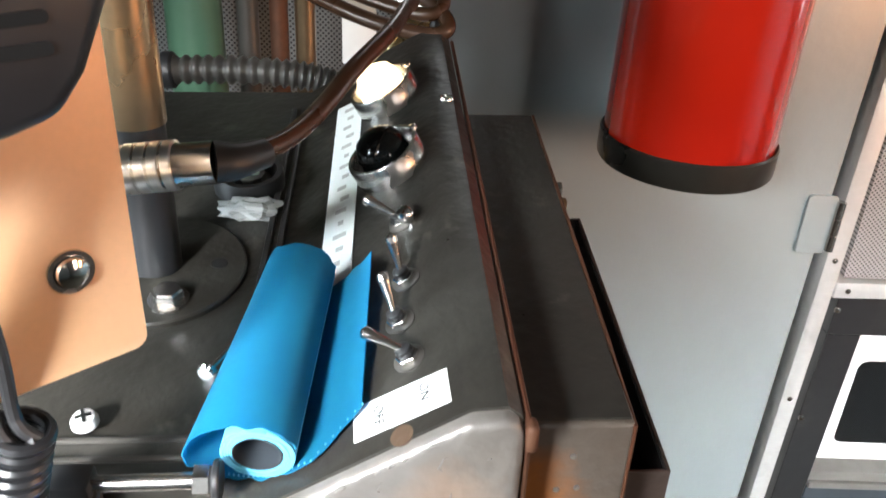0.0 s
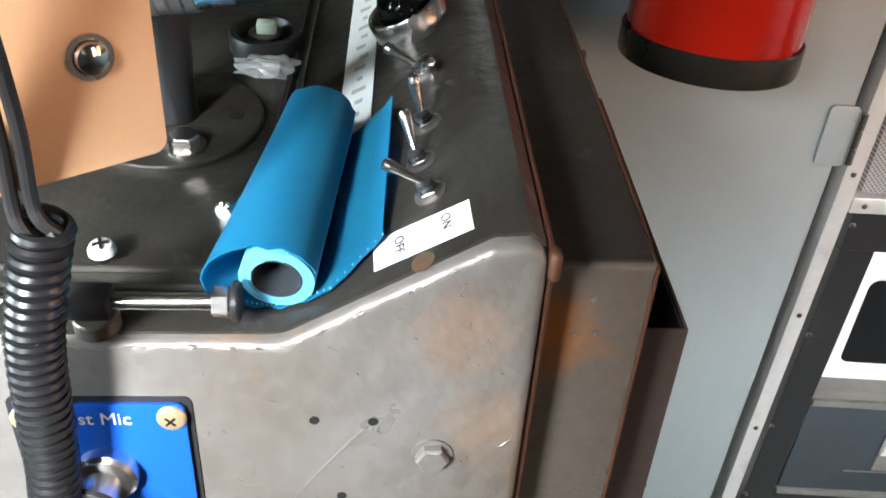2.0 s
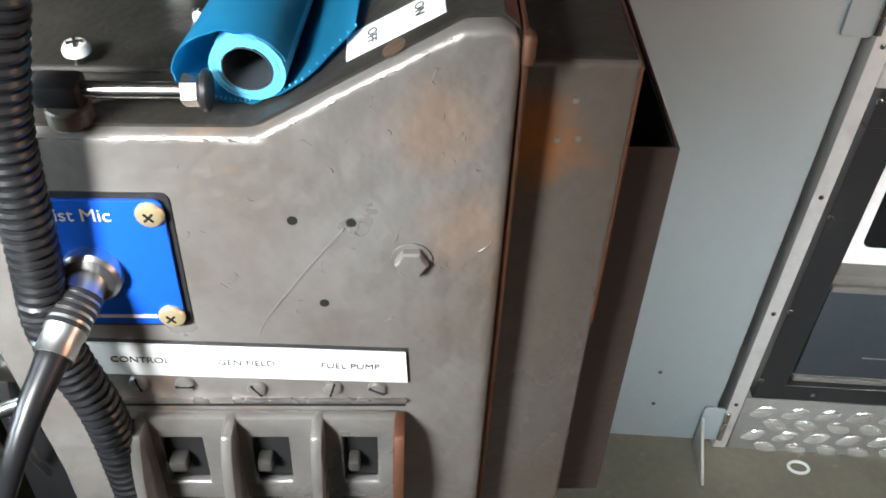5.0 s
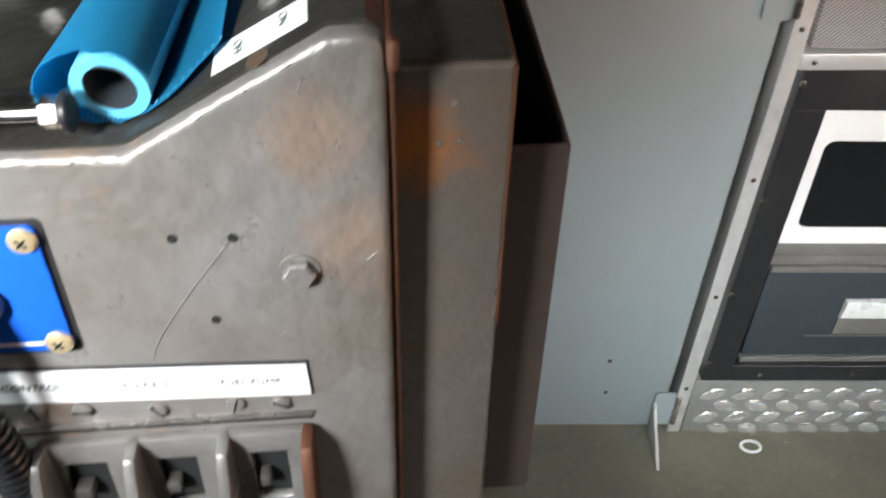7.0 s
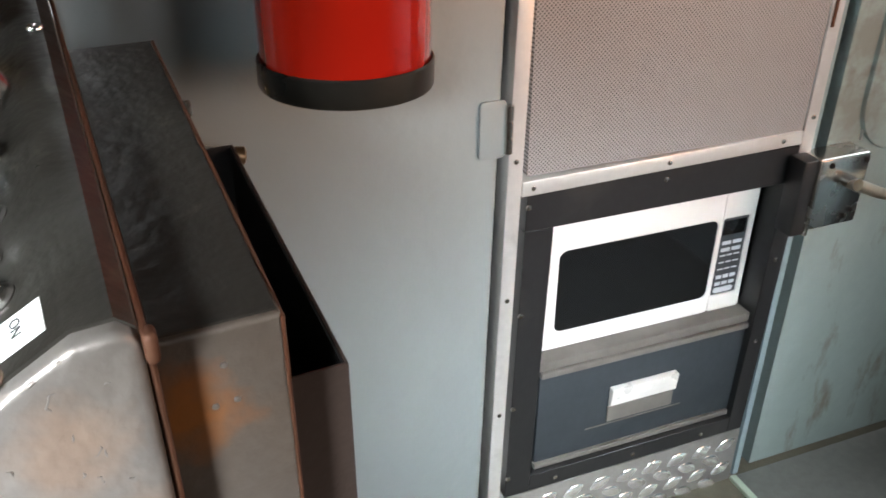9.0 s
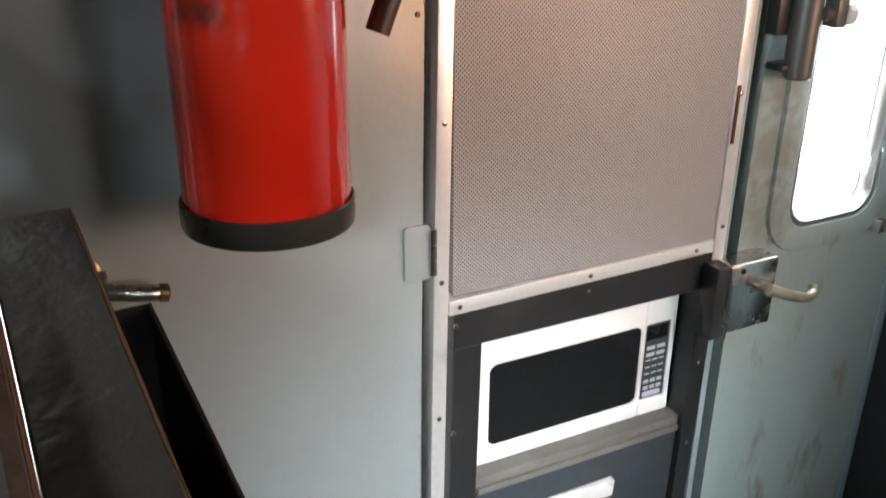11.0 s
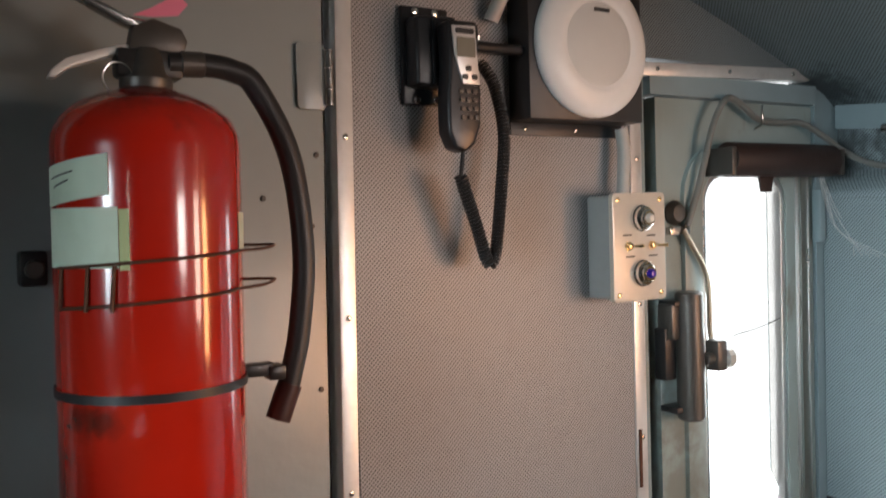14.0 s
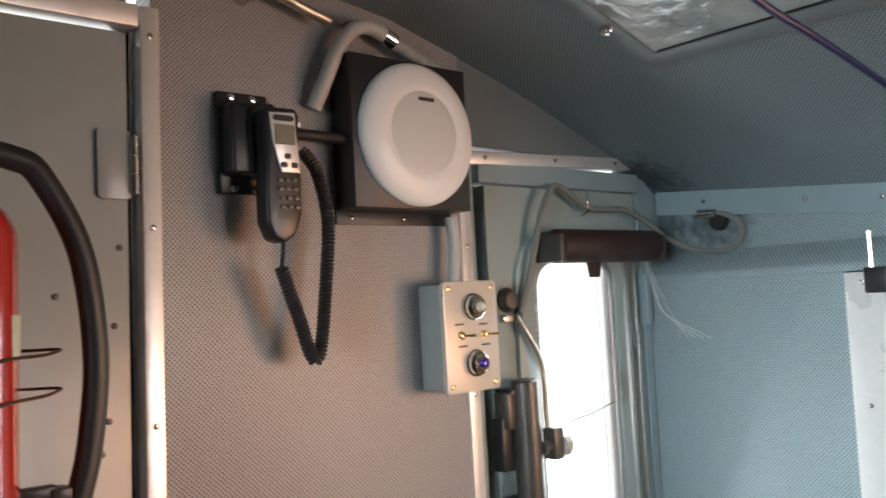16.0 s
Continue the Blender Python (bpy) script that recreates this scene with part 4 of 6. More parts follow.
for z, lens in ((0.139, "lens_clear"), (0.047, "lens_blue")):
    lamp = part("indicator_lamp", lathe([(0.0225, 0), (0.0225, 0.005), (0.0200, 0.007), (0.0200, 0.013), (0.0178, 0.0150), (0.0150, 0.0150), (0.0150, 0.020), (0.0125, 0.0220), (0.0085, 0.0220), (0.0085, 0.004), (0, 0.004)], 28, pose(0.062, -0.073, z, 90)), "chrome", sb, "chrome indicator lamp bezel")
    part("lens", lathe([(0.0084, 0.004), (0.0084, 0.021), (0.0075, 0.026), (0.005, 0.029), (0, 0.030)], 20, pose(0.062, -0.073, z, 90)), lens, lamp, "clear lens" if z > 0.1 else "dark blue lens")
for x in (0.034, 0.088):
    tg = part("toggle_switch", lathe([(0.0085, 0), (0.0085, 0.0015), (0.006, 0.002), (0.006, 0.007), (0.004, 0.008), (0, 0.008)], 6, pose(x, -0.073, 0.093, 90)), "brass", sb)
    part("toggle_lever", tube([(x, -0.080, 0.093), (x + 0.006, -0.090, 0.093), (x + 0.012, -0.098, 0.093)], 0.0022, 8, True, 4, lambda s: 0.0017 + 0.0009 * s), "brass", tg)
for x, z in ((0.022, 0.110), (0.076, 0.108), (0.028, 0.074), (0.080, 0.074)):
    part("print_line", box(x, x + 0.020, -0.0736, -0.0729, z, z + 0.003), "closer_grey", lid)

# ---------- things on the outside door ----------
lock = thing("rim_lock", pose(1.212, FACE + 0.012, 0.660), "worn steel rim lock with a lever handle on the outside door", "lock")
part("case", box(0.040, 0.156, -0.056, 0.0, 0.0, 0.142, 0.005, 3), "steel", lock, "scratched steel lock case")
kp = part("keeper", box(0.0, 0.036, -0.060, -0.018, -0.004, 0.146, 0.004), "black_paint", lock, "black strike box")
part("keeper_plate", box(0.028, 0.0365, -0.066, -0.050, -0.006, 0.148, 0.004), "steel", kp)
for x, z in ((0.066, 0.128), (0.146, 0.128), (0.120, 0.018), (0.134, 0.030)):
    o = part("lock_screw", screw_head(0.0055, 0.004), "dark_hole", lock)
    o.matrix_basis = pose(x, -0.056, z, 90)
part("spindle", rod((0.104, -0.056, 0.096), (0.104, -0.098, 0.096), 0.012, 18, 0.002), "steel", lock)
part("lever_handle", tube([(0.092, -0.098, 0.104), (0.112, -0.101, 0.096), (0.150, -0.103, 0.080), (0.190, -0.103, 0.068), (0.214, -0.098, 0.070), (0.222, -0.088, 0.080)], 0.0095, 14, True, 8, lambda s: 0.0115 - 0.0025 * s), "worn_brass", lock, "worn brass lever handle")
blind = thing("roller_blind", pose(1.446, FACE - 0.002, 1.584), "rolled-up dark brown window blind over the door window", "blind")
M["blind_brown"] = mat("blind_brown", (0.035, 0.018, 0.014), 0.5, 0, 0.2, 80, 8, 0.08)
part("roll", prism([(-0.006 - 0.028 + 0.030 * math.cos(2 * math.pi * k / 20), 0.034 + 0.033 * math.sin(2 * math.pi * k / 20)) for k in range(20)], 0.002, 0.318, "x", 0.002), "blind_brown", blind)
part("tab", prism([(0.105, -0.028), (0.135, -0.028), (0.142, 0.004), (0.098, 0.004)], -0.032, -0.027, "y", 0.001), "blind_brown", blind)
for x in (-0.012, 0.319):
    part("end_bracket", box(x, x + 0.013, -0.060, 0.014, 0.004, 0.056, 0.002), "closer_grey", blind)
wire = thing("door_cable", pose(-0.022, FACE, -0.019), "grey cable clipped over the door and looped on the wall", "cable")
part("cable_run", tube([(1.395, -0.006, 1.515), (1.418, -0.012, 1.58), (1.434, -0.016, 1.635), (1.455, -0.020, 1.705), (1.490, -0.020, 1.752), (1.530, -0.016, 1.750), (1.590, -0.012, 1.720), (1.650, -0.012, 1.714), (1.720, -0.014, 1.716), (1.785, -0.022, 1.690), (1.825, -0.045, 1.655), (1.852, -0.085, 1.629), (1.858, -0.140, 1.619), (1.860, -0.181, 1.622), (1.861, -0.202, 1.650), (1.861, -0.198, 1.677), (1.861, -0.160, 1.696), (1.861, -0.108, 1.699)], 0.0062, 10), "cable_grey", wire, "grey cable")
part("cable_drop", tube([(1.384, -0.006, 1.510), (1.402, -0.010, 1.480), (1.432, -0.014, 1.430), (1.438, -0.016, 1.390), (1.434, -0.020, 1.330), (1.432, -0.024, 1.300)], 0.0050, 10), "worn_brass", wire, "thin brass pipe")
part("elbow", lathe([(0, 0), (0.022, 0), (0.024, 0.006), (0.016, 0.018), (0, 0.020)], 14, pose(1.376, 0.012, 1.540, 90)), "closer_grey", wire)
part("saddle", box(1.356, 1.408, -0.002, 0.012, 1.500, 1.514, 0.002), "steel", wire)
part("hook", tube([(1.600, 0.002, 1.702), (1.600, -0.016, 1.712), (1.597, -0.018, 1.735), (1.606, -0.012, 1.746)], 0.0022, 8), "steel", wire)
part("plug", rod((1.860, -0.150, 1.697), (1.861, -0.105, 1.700), 0.010, 12, 0.002), "steel", wire)
part("socket", lathe([(0, 0), (0.020, 0), (0.018, 0.014), (0, 0.016)], 16, pose(1.871, -0.15, 1.680, 0, -90, 0)), "black_paint", wire)
closer = thing("door_closer", pose(1.345, FACE + 0.012, 1.141), "grey-brown cylindrical door closer screwed to the outside door", "door closer")
part("tube", rod((0.006, -0.040, 0.0), (0.004, -0.040, 0.236), 0.0255, 24, 0.004), "closer_grey", closer)
part("bracket", box(-0.046, -0.018, -0.028, 0.0, 0.075, 0.170, 0.003), "black_paint", closer)
part("arm_block", box(-0.040, -0.020, -0.040, -0.002, 0.150, 0.215, 0.004), "closer_grey", closer)
part("cross_rod", rod((0.02, -0.060, 0.112), (0.075, -0.062, 0.112), 0.012, 14, 0.002), "closer_grey", closer)
part("valve_body", box(0.036, 0.062, -0.078, -0.046, 0.088, 0.146, 0.005), "closer_grey", closer)
part("knob", lathe([(0, 0), (0.010, 0), (0.020, 0.006), (0.021, 0.020), (0.016, 0.026), (0, 0.027)], 10, pose(0.060, -0.062, 0.110, 0, 90, 0)), "box_grey", closer, "pale faceted knob")
for z in (0.02, 0.215):
    part("closer_clamp", box(-0.034, 0.034, -0.042, 0.0, z - 0.006, z + 0.006, 0.003), "black_paint", closer)
for x, z in ((1.362, 0.785), (1.690, 0.800)):
    o = piece("window_catch", box(-0.009, 0.009, -0.016, 0.012, -0.018, 0.010, 0.003), "aluminium", pose(x, FACE, z), "small bright metal catch under the door window", "catch", "window catches")
o = piece("hinge_side", box(1.766, 1.786, FACE - 0.012, FACE + 0.01, 1.45, 1.56, 0.004), "blue_paint", label="blue-grey painted hinge of the outside door", category="hinge")
rib = bmesh.new()
for x in (1.700, 1.734):
    box(x, x + 0.006, FACE - 0.004, FACE + 0.012, 0.86, 1.62, 0.002, 2, rib)
piece("door_beading", rib, "aluminium", label="bright metal beading beside the door window", category="beading", kind="structure")
slot = piece("slot_plate", box(1.239, 1.2455, FACE - 0.0075, FACE - 0.0042, 1.03, 1.135, 0.001), "rust", label="narrow brown worn slot in the aluminium strip", category="slot", kind="structure")
cock = thing("pipe_cock", pose(0.870, FACE, 1.985), "old brass pipe cock high on the wall", "pipe cock")
part("spout", tube([(-0.05, -0.03, -0.002), (-0.01, -0.036, 0.004), (0.05, -0.036, -0.012), (0.085, -0.036, -0.020)], 0.0085, 12), "worn_brass", cock)
part("stem", rod((-0.045, 0.0, 0.0), (-0.045, -0.032, 0.0), 0.012, 12, 0.002), "steel", cock)

# ceiling lamp, blue cable, side window bits
slope_m = Matrix.Translation((1.265, 0.60, 1.953)) @ pose(0, 0, 0, 0, 17.0, 0)
cl = thing("ceiling_light", slope_m, "square ceiling light with a clear scratched cover in a grey frame", "ceiling light")
part("frame", ring_frame(rounded(-0.20, 0.170, -0.23, 0.235, 0.03), rounded(-0.165, 0.130, -0.195, 0.197, 0.004), -0.010, 0.0, "z", 0.002), "far_paint", cl)
M["diffuser"] = mat("diffuser", (0.46, 0.50, 0.49), 0.10, 0, 0.14, 24, 9, 0.05, (0.16, 0.19, 0.185), 0.5, coat=0.5, dent=0.25)
part("cover", box(-0.168, 0.133, -0.198, 0.200, -0.006, 0.004), "diffuser", cl, "clear plastic cover with dim reflections")
part("cover_seam", box(0.128, 0.131, -0.10, 0.19, -0.0085, -0.006), "black_plastic", cl)
o = part("frame_bolt", screw_head(0.012, 0.010), "steel", cl)
o.matrix_basis = pose(0.03, 0.216, -0.010, 180)
piece("blue_cable", tube([(0.80, 0.47, 2.01), (1.0, 0.49, 1.890), (1.152, 0.5, 1.858), (1.308, 0.5, 1.837), (1.515, 0.5, 1.805), (1.70, 0.5, 1.772), (1.846, 0.5, 1.735)], 0.0052, 10), mat("cable_blue", (0.015, 0.02, 0.09), 0.35, 0, 0.1, 80, 8, 0.0), label="dark blue cable slung under the ceiling", category="cable")
for y in (1.00, 0.78, 0.64):
    stud("trim_ceiling", small, 1.8455, 1.742, y).matrix_basis = pose(1.8385, y, 1.718 - 0.095 * (FACE - y), 0, -90)
for z in (1.08, 1.30, 1.52):
    o = new("screw", small)
    o.parent = bpy.data.objects["window_1"]
    o.matrix_basis = pose(1.790, 0.668, z, 0, -90)
hb = thing("window_latch", pose(1.786, 0.640, 1.48), "black window latch with a thin steel rod", "latch")
part("block", box(-0.012, 0.006, -0.022, 0.018, 0.02, 0.066, 0.003), "black_paint", hb)
part("rod", rod((-0.004, 0.006, 0.066), (-0.004, 0.006, 0.130), 0.004, 10), "steel", hb)
# ---------- the front of the control stand ----------
def on_front(ob, u, z, v=0.0):
    """Puts a head made on z = 0 onto the stand's front, facing the room."""
    ob.matrix_basis = pose(u, v, z, 90)
    return ob


dark_pit = finish("bolt_hole", lathe([(0, 0), (0.0026, 0), (0.0026, 0.0006), (0, 0.0006)], 14), "dark_hole")
for u, z in ((0.0103, 1.1024), (0.0394, 1.1015), (0.0235, 1.0475)):
    o = new("bolt_hole", dark_pit)
    o.parent = stand
    on_front(o, u, z, 0.0003)
on_front(part("hex_bolt", hex_head(0.0088, 0.0065, 0.0108), "worn_steel", stand, "painted-over hex bolt"), 0.0700, 1.0785)
M["stain_brown"] = mat("stain_brown", (0.09, 0.058, 0.038), 0.4, 0, 0.2, 130, 10, 0.2)
M["weld"] = mat("weld", (0.30, 0.28, 0.26), 0.30, 0.7, 0.25, 160, 40, 0.5, (0.15, 0.14, 0.125), 0.5, rvary=0.2)
edge_pts = []
for (ax, az), (bx, bz) in zip([(-0.172, 1.1468), (-0.008, 1.1474), (0.002, 1.1500), (0.086, 1.1990)], [(-0.008, 1.1474), (0.002, 1.1500), (0.086, 1.1990), (0.098, 1.2030)]):
    k = max(3, int(abs(bx - ax) / 0.0022))
    edge_pts += [(ax + (bx - ax) * i / k, 0.0012 + 0.0006 * noise.noise((ax * 300 + i * 0.7, 1, 0)), az + (bz - az) * i / k + 0.0007 * noise.noise((i * 0.45, ax * 90, 5))) for i in range(k)]
bead = tube(edge_pts, 0.0014, 8, False, 1, lambda s: max(0.0002, 0.0006 + 0.0012 * noise.noise((s * 45, 0, 0))))
part("weld_edge", bead, "weld", stand, "bright worn steel edge under the switch ramp")
part("seam_edge", tube([(0.1190, 0.006, 1.199), (0.1195, 0.008, 1.10), (0.1195, 0.010, 0.80), (0.1195, 0.012, 0.40)], 0.0018, 8), "rust", stand, "rusty brown seam")
part("top_seam", tube([(0.1185, 0.004, 1.2005), (0.1185, 0.15, 1.2210), (0.1185, 0.30, 1.242), (0.1185, 0.436, 1.2610)], 0.0016, 8), "rust", stand, "copper-brown bare edge")
part("corner_lug", box(0.1168, 0.1230, -0.0005, 0.010, 1.187, 1.2025, 0.0028, 3), "rust", stand)
case_edge = tube([(0.1815, 0.036, 1.00), (0.1815, 0.0355, 1.172), (0.1813, 0.10, 1.1835), (0.1813, 0.364, 1.2203)], 0.0012, 8, False)
part("case_edge", case_edge, "rust", stand)
# worn paint chips on the front, thin flakes proud of the skin
chip = []
for k in range(3):
    rnd = random.Random(40 + k)
    L = [(0.0045 * math.cos(a) * rnd.uniform(0.75, 1.1), 0.0002 * math.cos(3 * a), 0.0026 * math.sin(a) * rnd.uniform(0.6, 1.2)) for a in (0.2 + 0.5 * j for j in range(5 + 2 * k))]
    chip.append(finish("paint_chip", tube(L, 0.0004, 5, True, 4, lambda s: 0.0001 + 0.0005 * math.sin(math.pi * s) ** 2), "worn_steel"))
rnd = random.Random(7)
for i in range(60):
    u, z = rnd.uniform(-0.045, 0.110), rnd.uniform(1.025, 1.185)
    if z > 1.145 + max(0, u) * 0.55:
        continue
    o = new("paint_chip", chip[i % 3])
    o.parent = stand
    o.matrix_basis = pose(u, 0.0002, z, 0, rnd.uniform(0, 360), 0) @ Matrix.Diagonal((rnd.uniform(0.4, 1.4),) * 3 + (1,))
part("scratch", tube([(0.036, 0.0001, 1.098), (0.012, 0.0001, 1.066), (-0.008, 0.0001, 1.036), (-0.014, 0.0001, 1.022)], 0.0007, 5, True, 6), "worn_steel", stand)

# blue connector plate
bp_ = part("socket_plate", prism(rounded(-0.1315, -0.0510, 1.0345, 1.1155, 0.004), -0.0035, -0.0008, "y", 0.0006), "blue_plate", stand, "blue engraved plate with brass screws")
part("plate_gasket", prism(rounded(-0.1345, -0.0480, 1.0310, 1.1185, 0.004), -0.0008, 0.0006, "y"), "black_rubber", bp_)
for u, z in ((-0.0575, 1.1080), (-0.0575, 1.0410), (-0.1255, 1.1080), (-0.1255, 1.0410)):
    o = part("brass_screw", screw_head(0.0072, 0.0035), "pale_brass", bp_)
    on_front(o, u, z, -0.0035)
    for t in (45, 135):
        c = part("cross_slot", box(-0.0032, 0.0032, -0.0006, 0.0006, 0.0034, 0.0038), "dark_hole", o)
        c.matrix_basis = pose(0, 0, 0, 0, 0, t)


def words(text, size, m, material, parent, align="CENTER", wide=1.0):
    cu = bpy.data.curves.new("lettering", "FONT")
    cu.body, cu.size, cu.align_x, cu.align_y, cu.extrude = text, size, align, "CENTER", 0.0002
    cu.materials.append(M[material])
    ob = new("lettering", cu)
    ob.parent = parent
    ob.matrix_basis = m @ Matrix.Diagonal((wide, 1, 1, 1))
    return ob


words("ist Mic", 0.0105, pose(-0.0905, -0.0037, 1.1065, 90), "white_trim", bp_)
part("print_line", box(-0.0975, -0.0655, -0.0040, -0.0034, 1.0395, 1.0415), "white_trim", bp_)

# plug in the plate with its cable
PL = Vector((-0.0925, -0.0035, 1.0715))
PD = Vector((-0.22, -0.90, -0.38)).normalized()
plug = thing("cable_plug", S @ pose(*PL), "ribbed metal plug with a black boot in the blue socket plate", "plug")


def along(profile, seg=24):
    return lathe(profile, seg, aim((0, 0, 0), PD))


part("socket_ring", lathe([(0, 0), (0.0155, 0), (0.0155, 0.006), (0.0135, 0.008), (0.011, 0.008), (0, 0.008)], 28, pose(0, 0, 0, 90)), "aluminium", plug, "matt silver socket ring")
sleeve = part("sleeve", along([(0, 0.004), (0.0098, 0.004), (0.0098, 0.012), (0.0105, 0.013), (0.0105, 0.036), (0.0098, 0.037), (0.0098, 0.048), (0, 0.048)]), "aluminium", plug, "silver knurled sleeve")
rg = bmesh.new()
for k in range(5):
    merge(rg, along([(0.0100, 0.0138 + k * 0.0042), (0.0109, 0.0140 + k * 0.0042), (0.0109, 0.0164 + k * 0.0042), (0.0100, 0.0166 + k * 0.0042)]))
part("grip_rings", rg, "black_plastic", sleeve)
part("boot", tube([PD * 0.046, PD * 0.052, (-0.018, -0.064, -0.033), (-0.026, -0.080, -0.054), (-0.036, -0.088, -0.082)], 0.01, 18, True, 8, lambda q: 0.0088 - 0.0046 * q ** 1.2), "cord_black", plug, "glossy black rubber boot")
part("cable", tube([(-0.035, -0.087, -0.078), (-0.042, -0.088, -0.105), (-0.050, -0.070, -0.150), (-0.050, -0.045, -0.22), (-0.05, -0.04, -0.38)], 0.0046, 10), "black_rubber", plug)

# white switch label and the row of screws
wl_ = part("switch_label", prism([(-0.117, 0.9945), (0.0690, 0.9870), (0.0676, 1.0112), (-0.117, 1.0185)], -0.0022, -0.0004, "y", 0.0003), "paper", stand, "white engraved strip")
part("label_backing", prism([(-0.119, 0.9935), (0.0705, 0.9860), (0.0690, 1.0135), (-0.119, 1.0210)], -0.0004, 0.0004, "y"), "black_plastic", stand)
M["ink"] = mat("ink", (0.03, 0.03, 0.03), 0.6, 0, 0.1, 60, 8, 0.0)
for text, u in (("CONTROL", -0.0815), ("GEN FIELD", -0.0225), ("FUEL PUMP", 0.036)):
    words(text, 0.0062, pose(u, -0.0024, 1.0030 - (u + 0.02) * 0.04, 90, 2.3, 0), "ink", wl_, wide=1.1)
slotted = finish("slotted_screw", screw_head(0.0058, 0.0035), "worn_steel")
for u, z in ((-0.086, 0.9855), (-0.060, 0.9840), (-0.019, 0.9805), (0.025, 0.9815), (0.051, 0.9805), (-0.087, 0.862), (-0.0194, 0.8764), (0.024, 0.856), (0.0501, 0.8545)):
    o = new("slotted_screw", slotted)
    o.parent = stand
    on_front(o, u, z)
    o.matrix_basis = o.matrix_basis @ pose(0, 0, 0, 0, 0, (u * 3000) % 180)
    c = part("slot", box(-0.0052, 0.0052, -0.0006, 0.0006, 0.0026, 0.0037), "dark_hole", o)
part("panel_joint", box(-0.115, 0.068, -0.0012, 0.0004, 0.9655, 0.9690), "dark_hole", stand)
part("panel_lip", box(-0.115, 0.069, -0.0030, 0.0004, 0.9692, 0.9720, 0.001), "weld", stand)

# cast guard with three switch windows and rounded fins
guard = part("switch_guard", bmesh.new(), "worn_steel", stand, "grey cast switch guard with rounded fins")
gm = bmesh.new()
wins = ((-0.080, -0.055), (-0.026, -0.003), (0.030, 0.051))
edges = [-0.112] + [e for w in wins for e in w] + [0.064]
zs = (0.884, 0.9000, 0.9440, 0.9620)
grid = [[gm.verts.new((u, -0.0001, z)) for z in zs] for u in edges]
for i in range(len(edges) - 1):
    for j in range(3):
        if not (i % 2 and j == 1):
            gm.faces.new((grid[i][j], grid[i + 1][j], grid[i + 1][j + 1], grid[i][j + 1]))
out = bmesh.ops.extrude_face_region(gm, geom=gm.faces[:])
for v in out["geom"]:
    if isinstance(v, bmesh.types.BMVert):
        v.co.y = -0.0080
bmesh.ops.recalc_face_normals(gm, faces=gm.faces[:])
bevel(gm, 0.0022, 2)
guard.data = finish("switch_guard", gm, "guard_steel")
fin_o = [(-0.002, 0.9625)] + [(-0.004 - 0.030 * math.sin(math.pi * (0.18 + 0.82 * k / 14)) ** 0.8 if k < 14 else -0.004, 0.9625 - 0.112 * k / 14) for k in range(15)] + [(0.0, 0.850)]
for u in (-0.088, -0.036, 0.016, 0.0645):
    f = prism(fin_o, u - 0.0035, u + 0.0035, "x", 0.0022, 2)
    part("fin", f, "guard_steel" if u < 0.06 else "rust", guard, "" if u < 0.06 else "fin worn to copper-brown")
for a, c in wins:
    part("window_back", box(a + 0.0004, c - 0.0004, -0.0016, -0.0004, 0.9004, 0.9436), "dark_hole", guard)
    part("breaker_lever", box(a + 0.003, c - 0.011, -0.013, -0.0014, 0.917, 0.926, 0.002), "closer_grey", guard)
bolts = finish("rivet", screw_head(0.0018, 0.0012), "weld")
for u, v, z in ((0.1512, 0.035, 1.1532), (0.1445, 0.035, 1.1303), (0.1553, 0.035, 1.1313)):
    o = new("rivet", bolts)
    o.parent = stand
    on_front(o, u, z, v)
o = part("case_bolt", hex_head(0.006, 0.006), "steel", stand)
o.matrix_basis = pose(0.182, 0.268, 1.198, 0, 90)

# ---------- ramp: lamps, toggles, strips ----------
e1 = Vector((0.866, 0, 0.5)).normalized()
e2 = Vector((0, 1, SL)).normalized()
nn = e1.cross(e2).normalized()
RAMP = Matrix((e2.cross(nn), e2, nn)).transposed().to_4x4()


def on_ramp(s, w, h=0.0018, turn=0.0):
    place = Vector((-0.004, 0, 1.150)) + s * e1 + w * e2 + h * nn
    return S @ Matrix.Translation(place) @ RAMP @ pose(0, 0, 0, 0, 0, turn)


glow = bpy.data.materials.new("lit_lens")
glow.use_nodes = True
gn = glow.node_tree.nodes["Principled BSDF"]
gn.inputs["Base Color"].default_value = (0.95, 0.9, 0.8, 1)
gn.inputs["Emission Color"].default_value, gn.inputs["Emission Strength"].default_value = (1.0, 0.74, 0.40, 1), 2.8
M["lit_lens"] = glow
for w, lens, lab in ((0.348, "lit_lens", "glowing warm white indicator lamp in a steel bezel"), (0.247, "lamp_black", "unlit black indicator lamp in a steel bezel")):
    il = thing("indicator_lamp", on_ramp(0.078, w), lab, "indicator lamp", "lamps on the switch ramp")
    part("bezel", lathe([(0.0265, 0), (0.0265, 0.015), (0.0255, 0.0165), (0.0240, 0.0165), (0.0230, 0.015), (0.0225, 0.006), (0, 0.006)], 40), "steel", il, "tarnished steel bezel")
    part("lens", lathe([(0.0180, 0.006), (0.0180, 0.014), (0.0170, 0.0205), (0.0138, 0.0265), (0.0078, 0.0300), (0, 0.0310)], 36), lens, il)
    o = part("bezel_screw", screw_head(0.003, 0.003), "steel", il)
    o.matrix_basis = pose(0.0245, 0.008, 0.016)

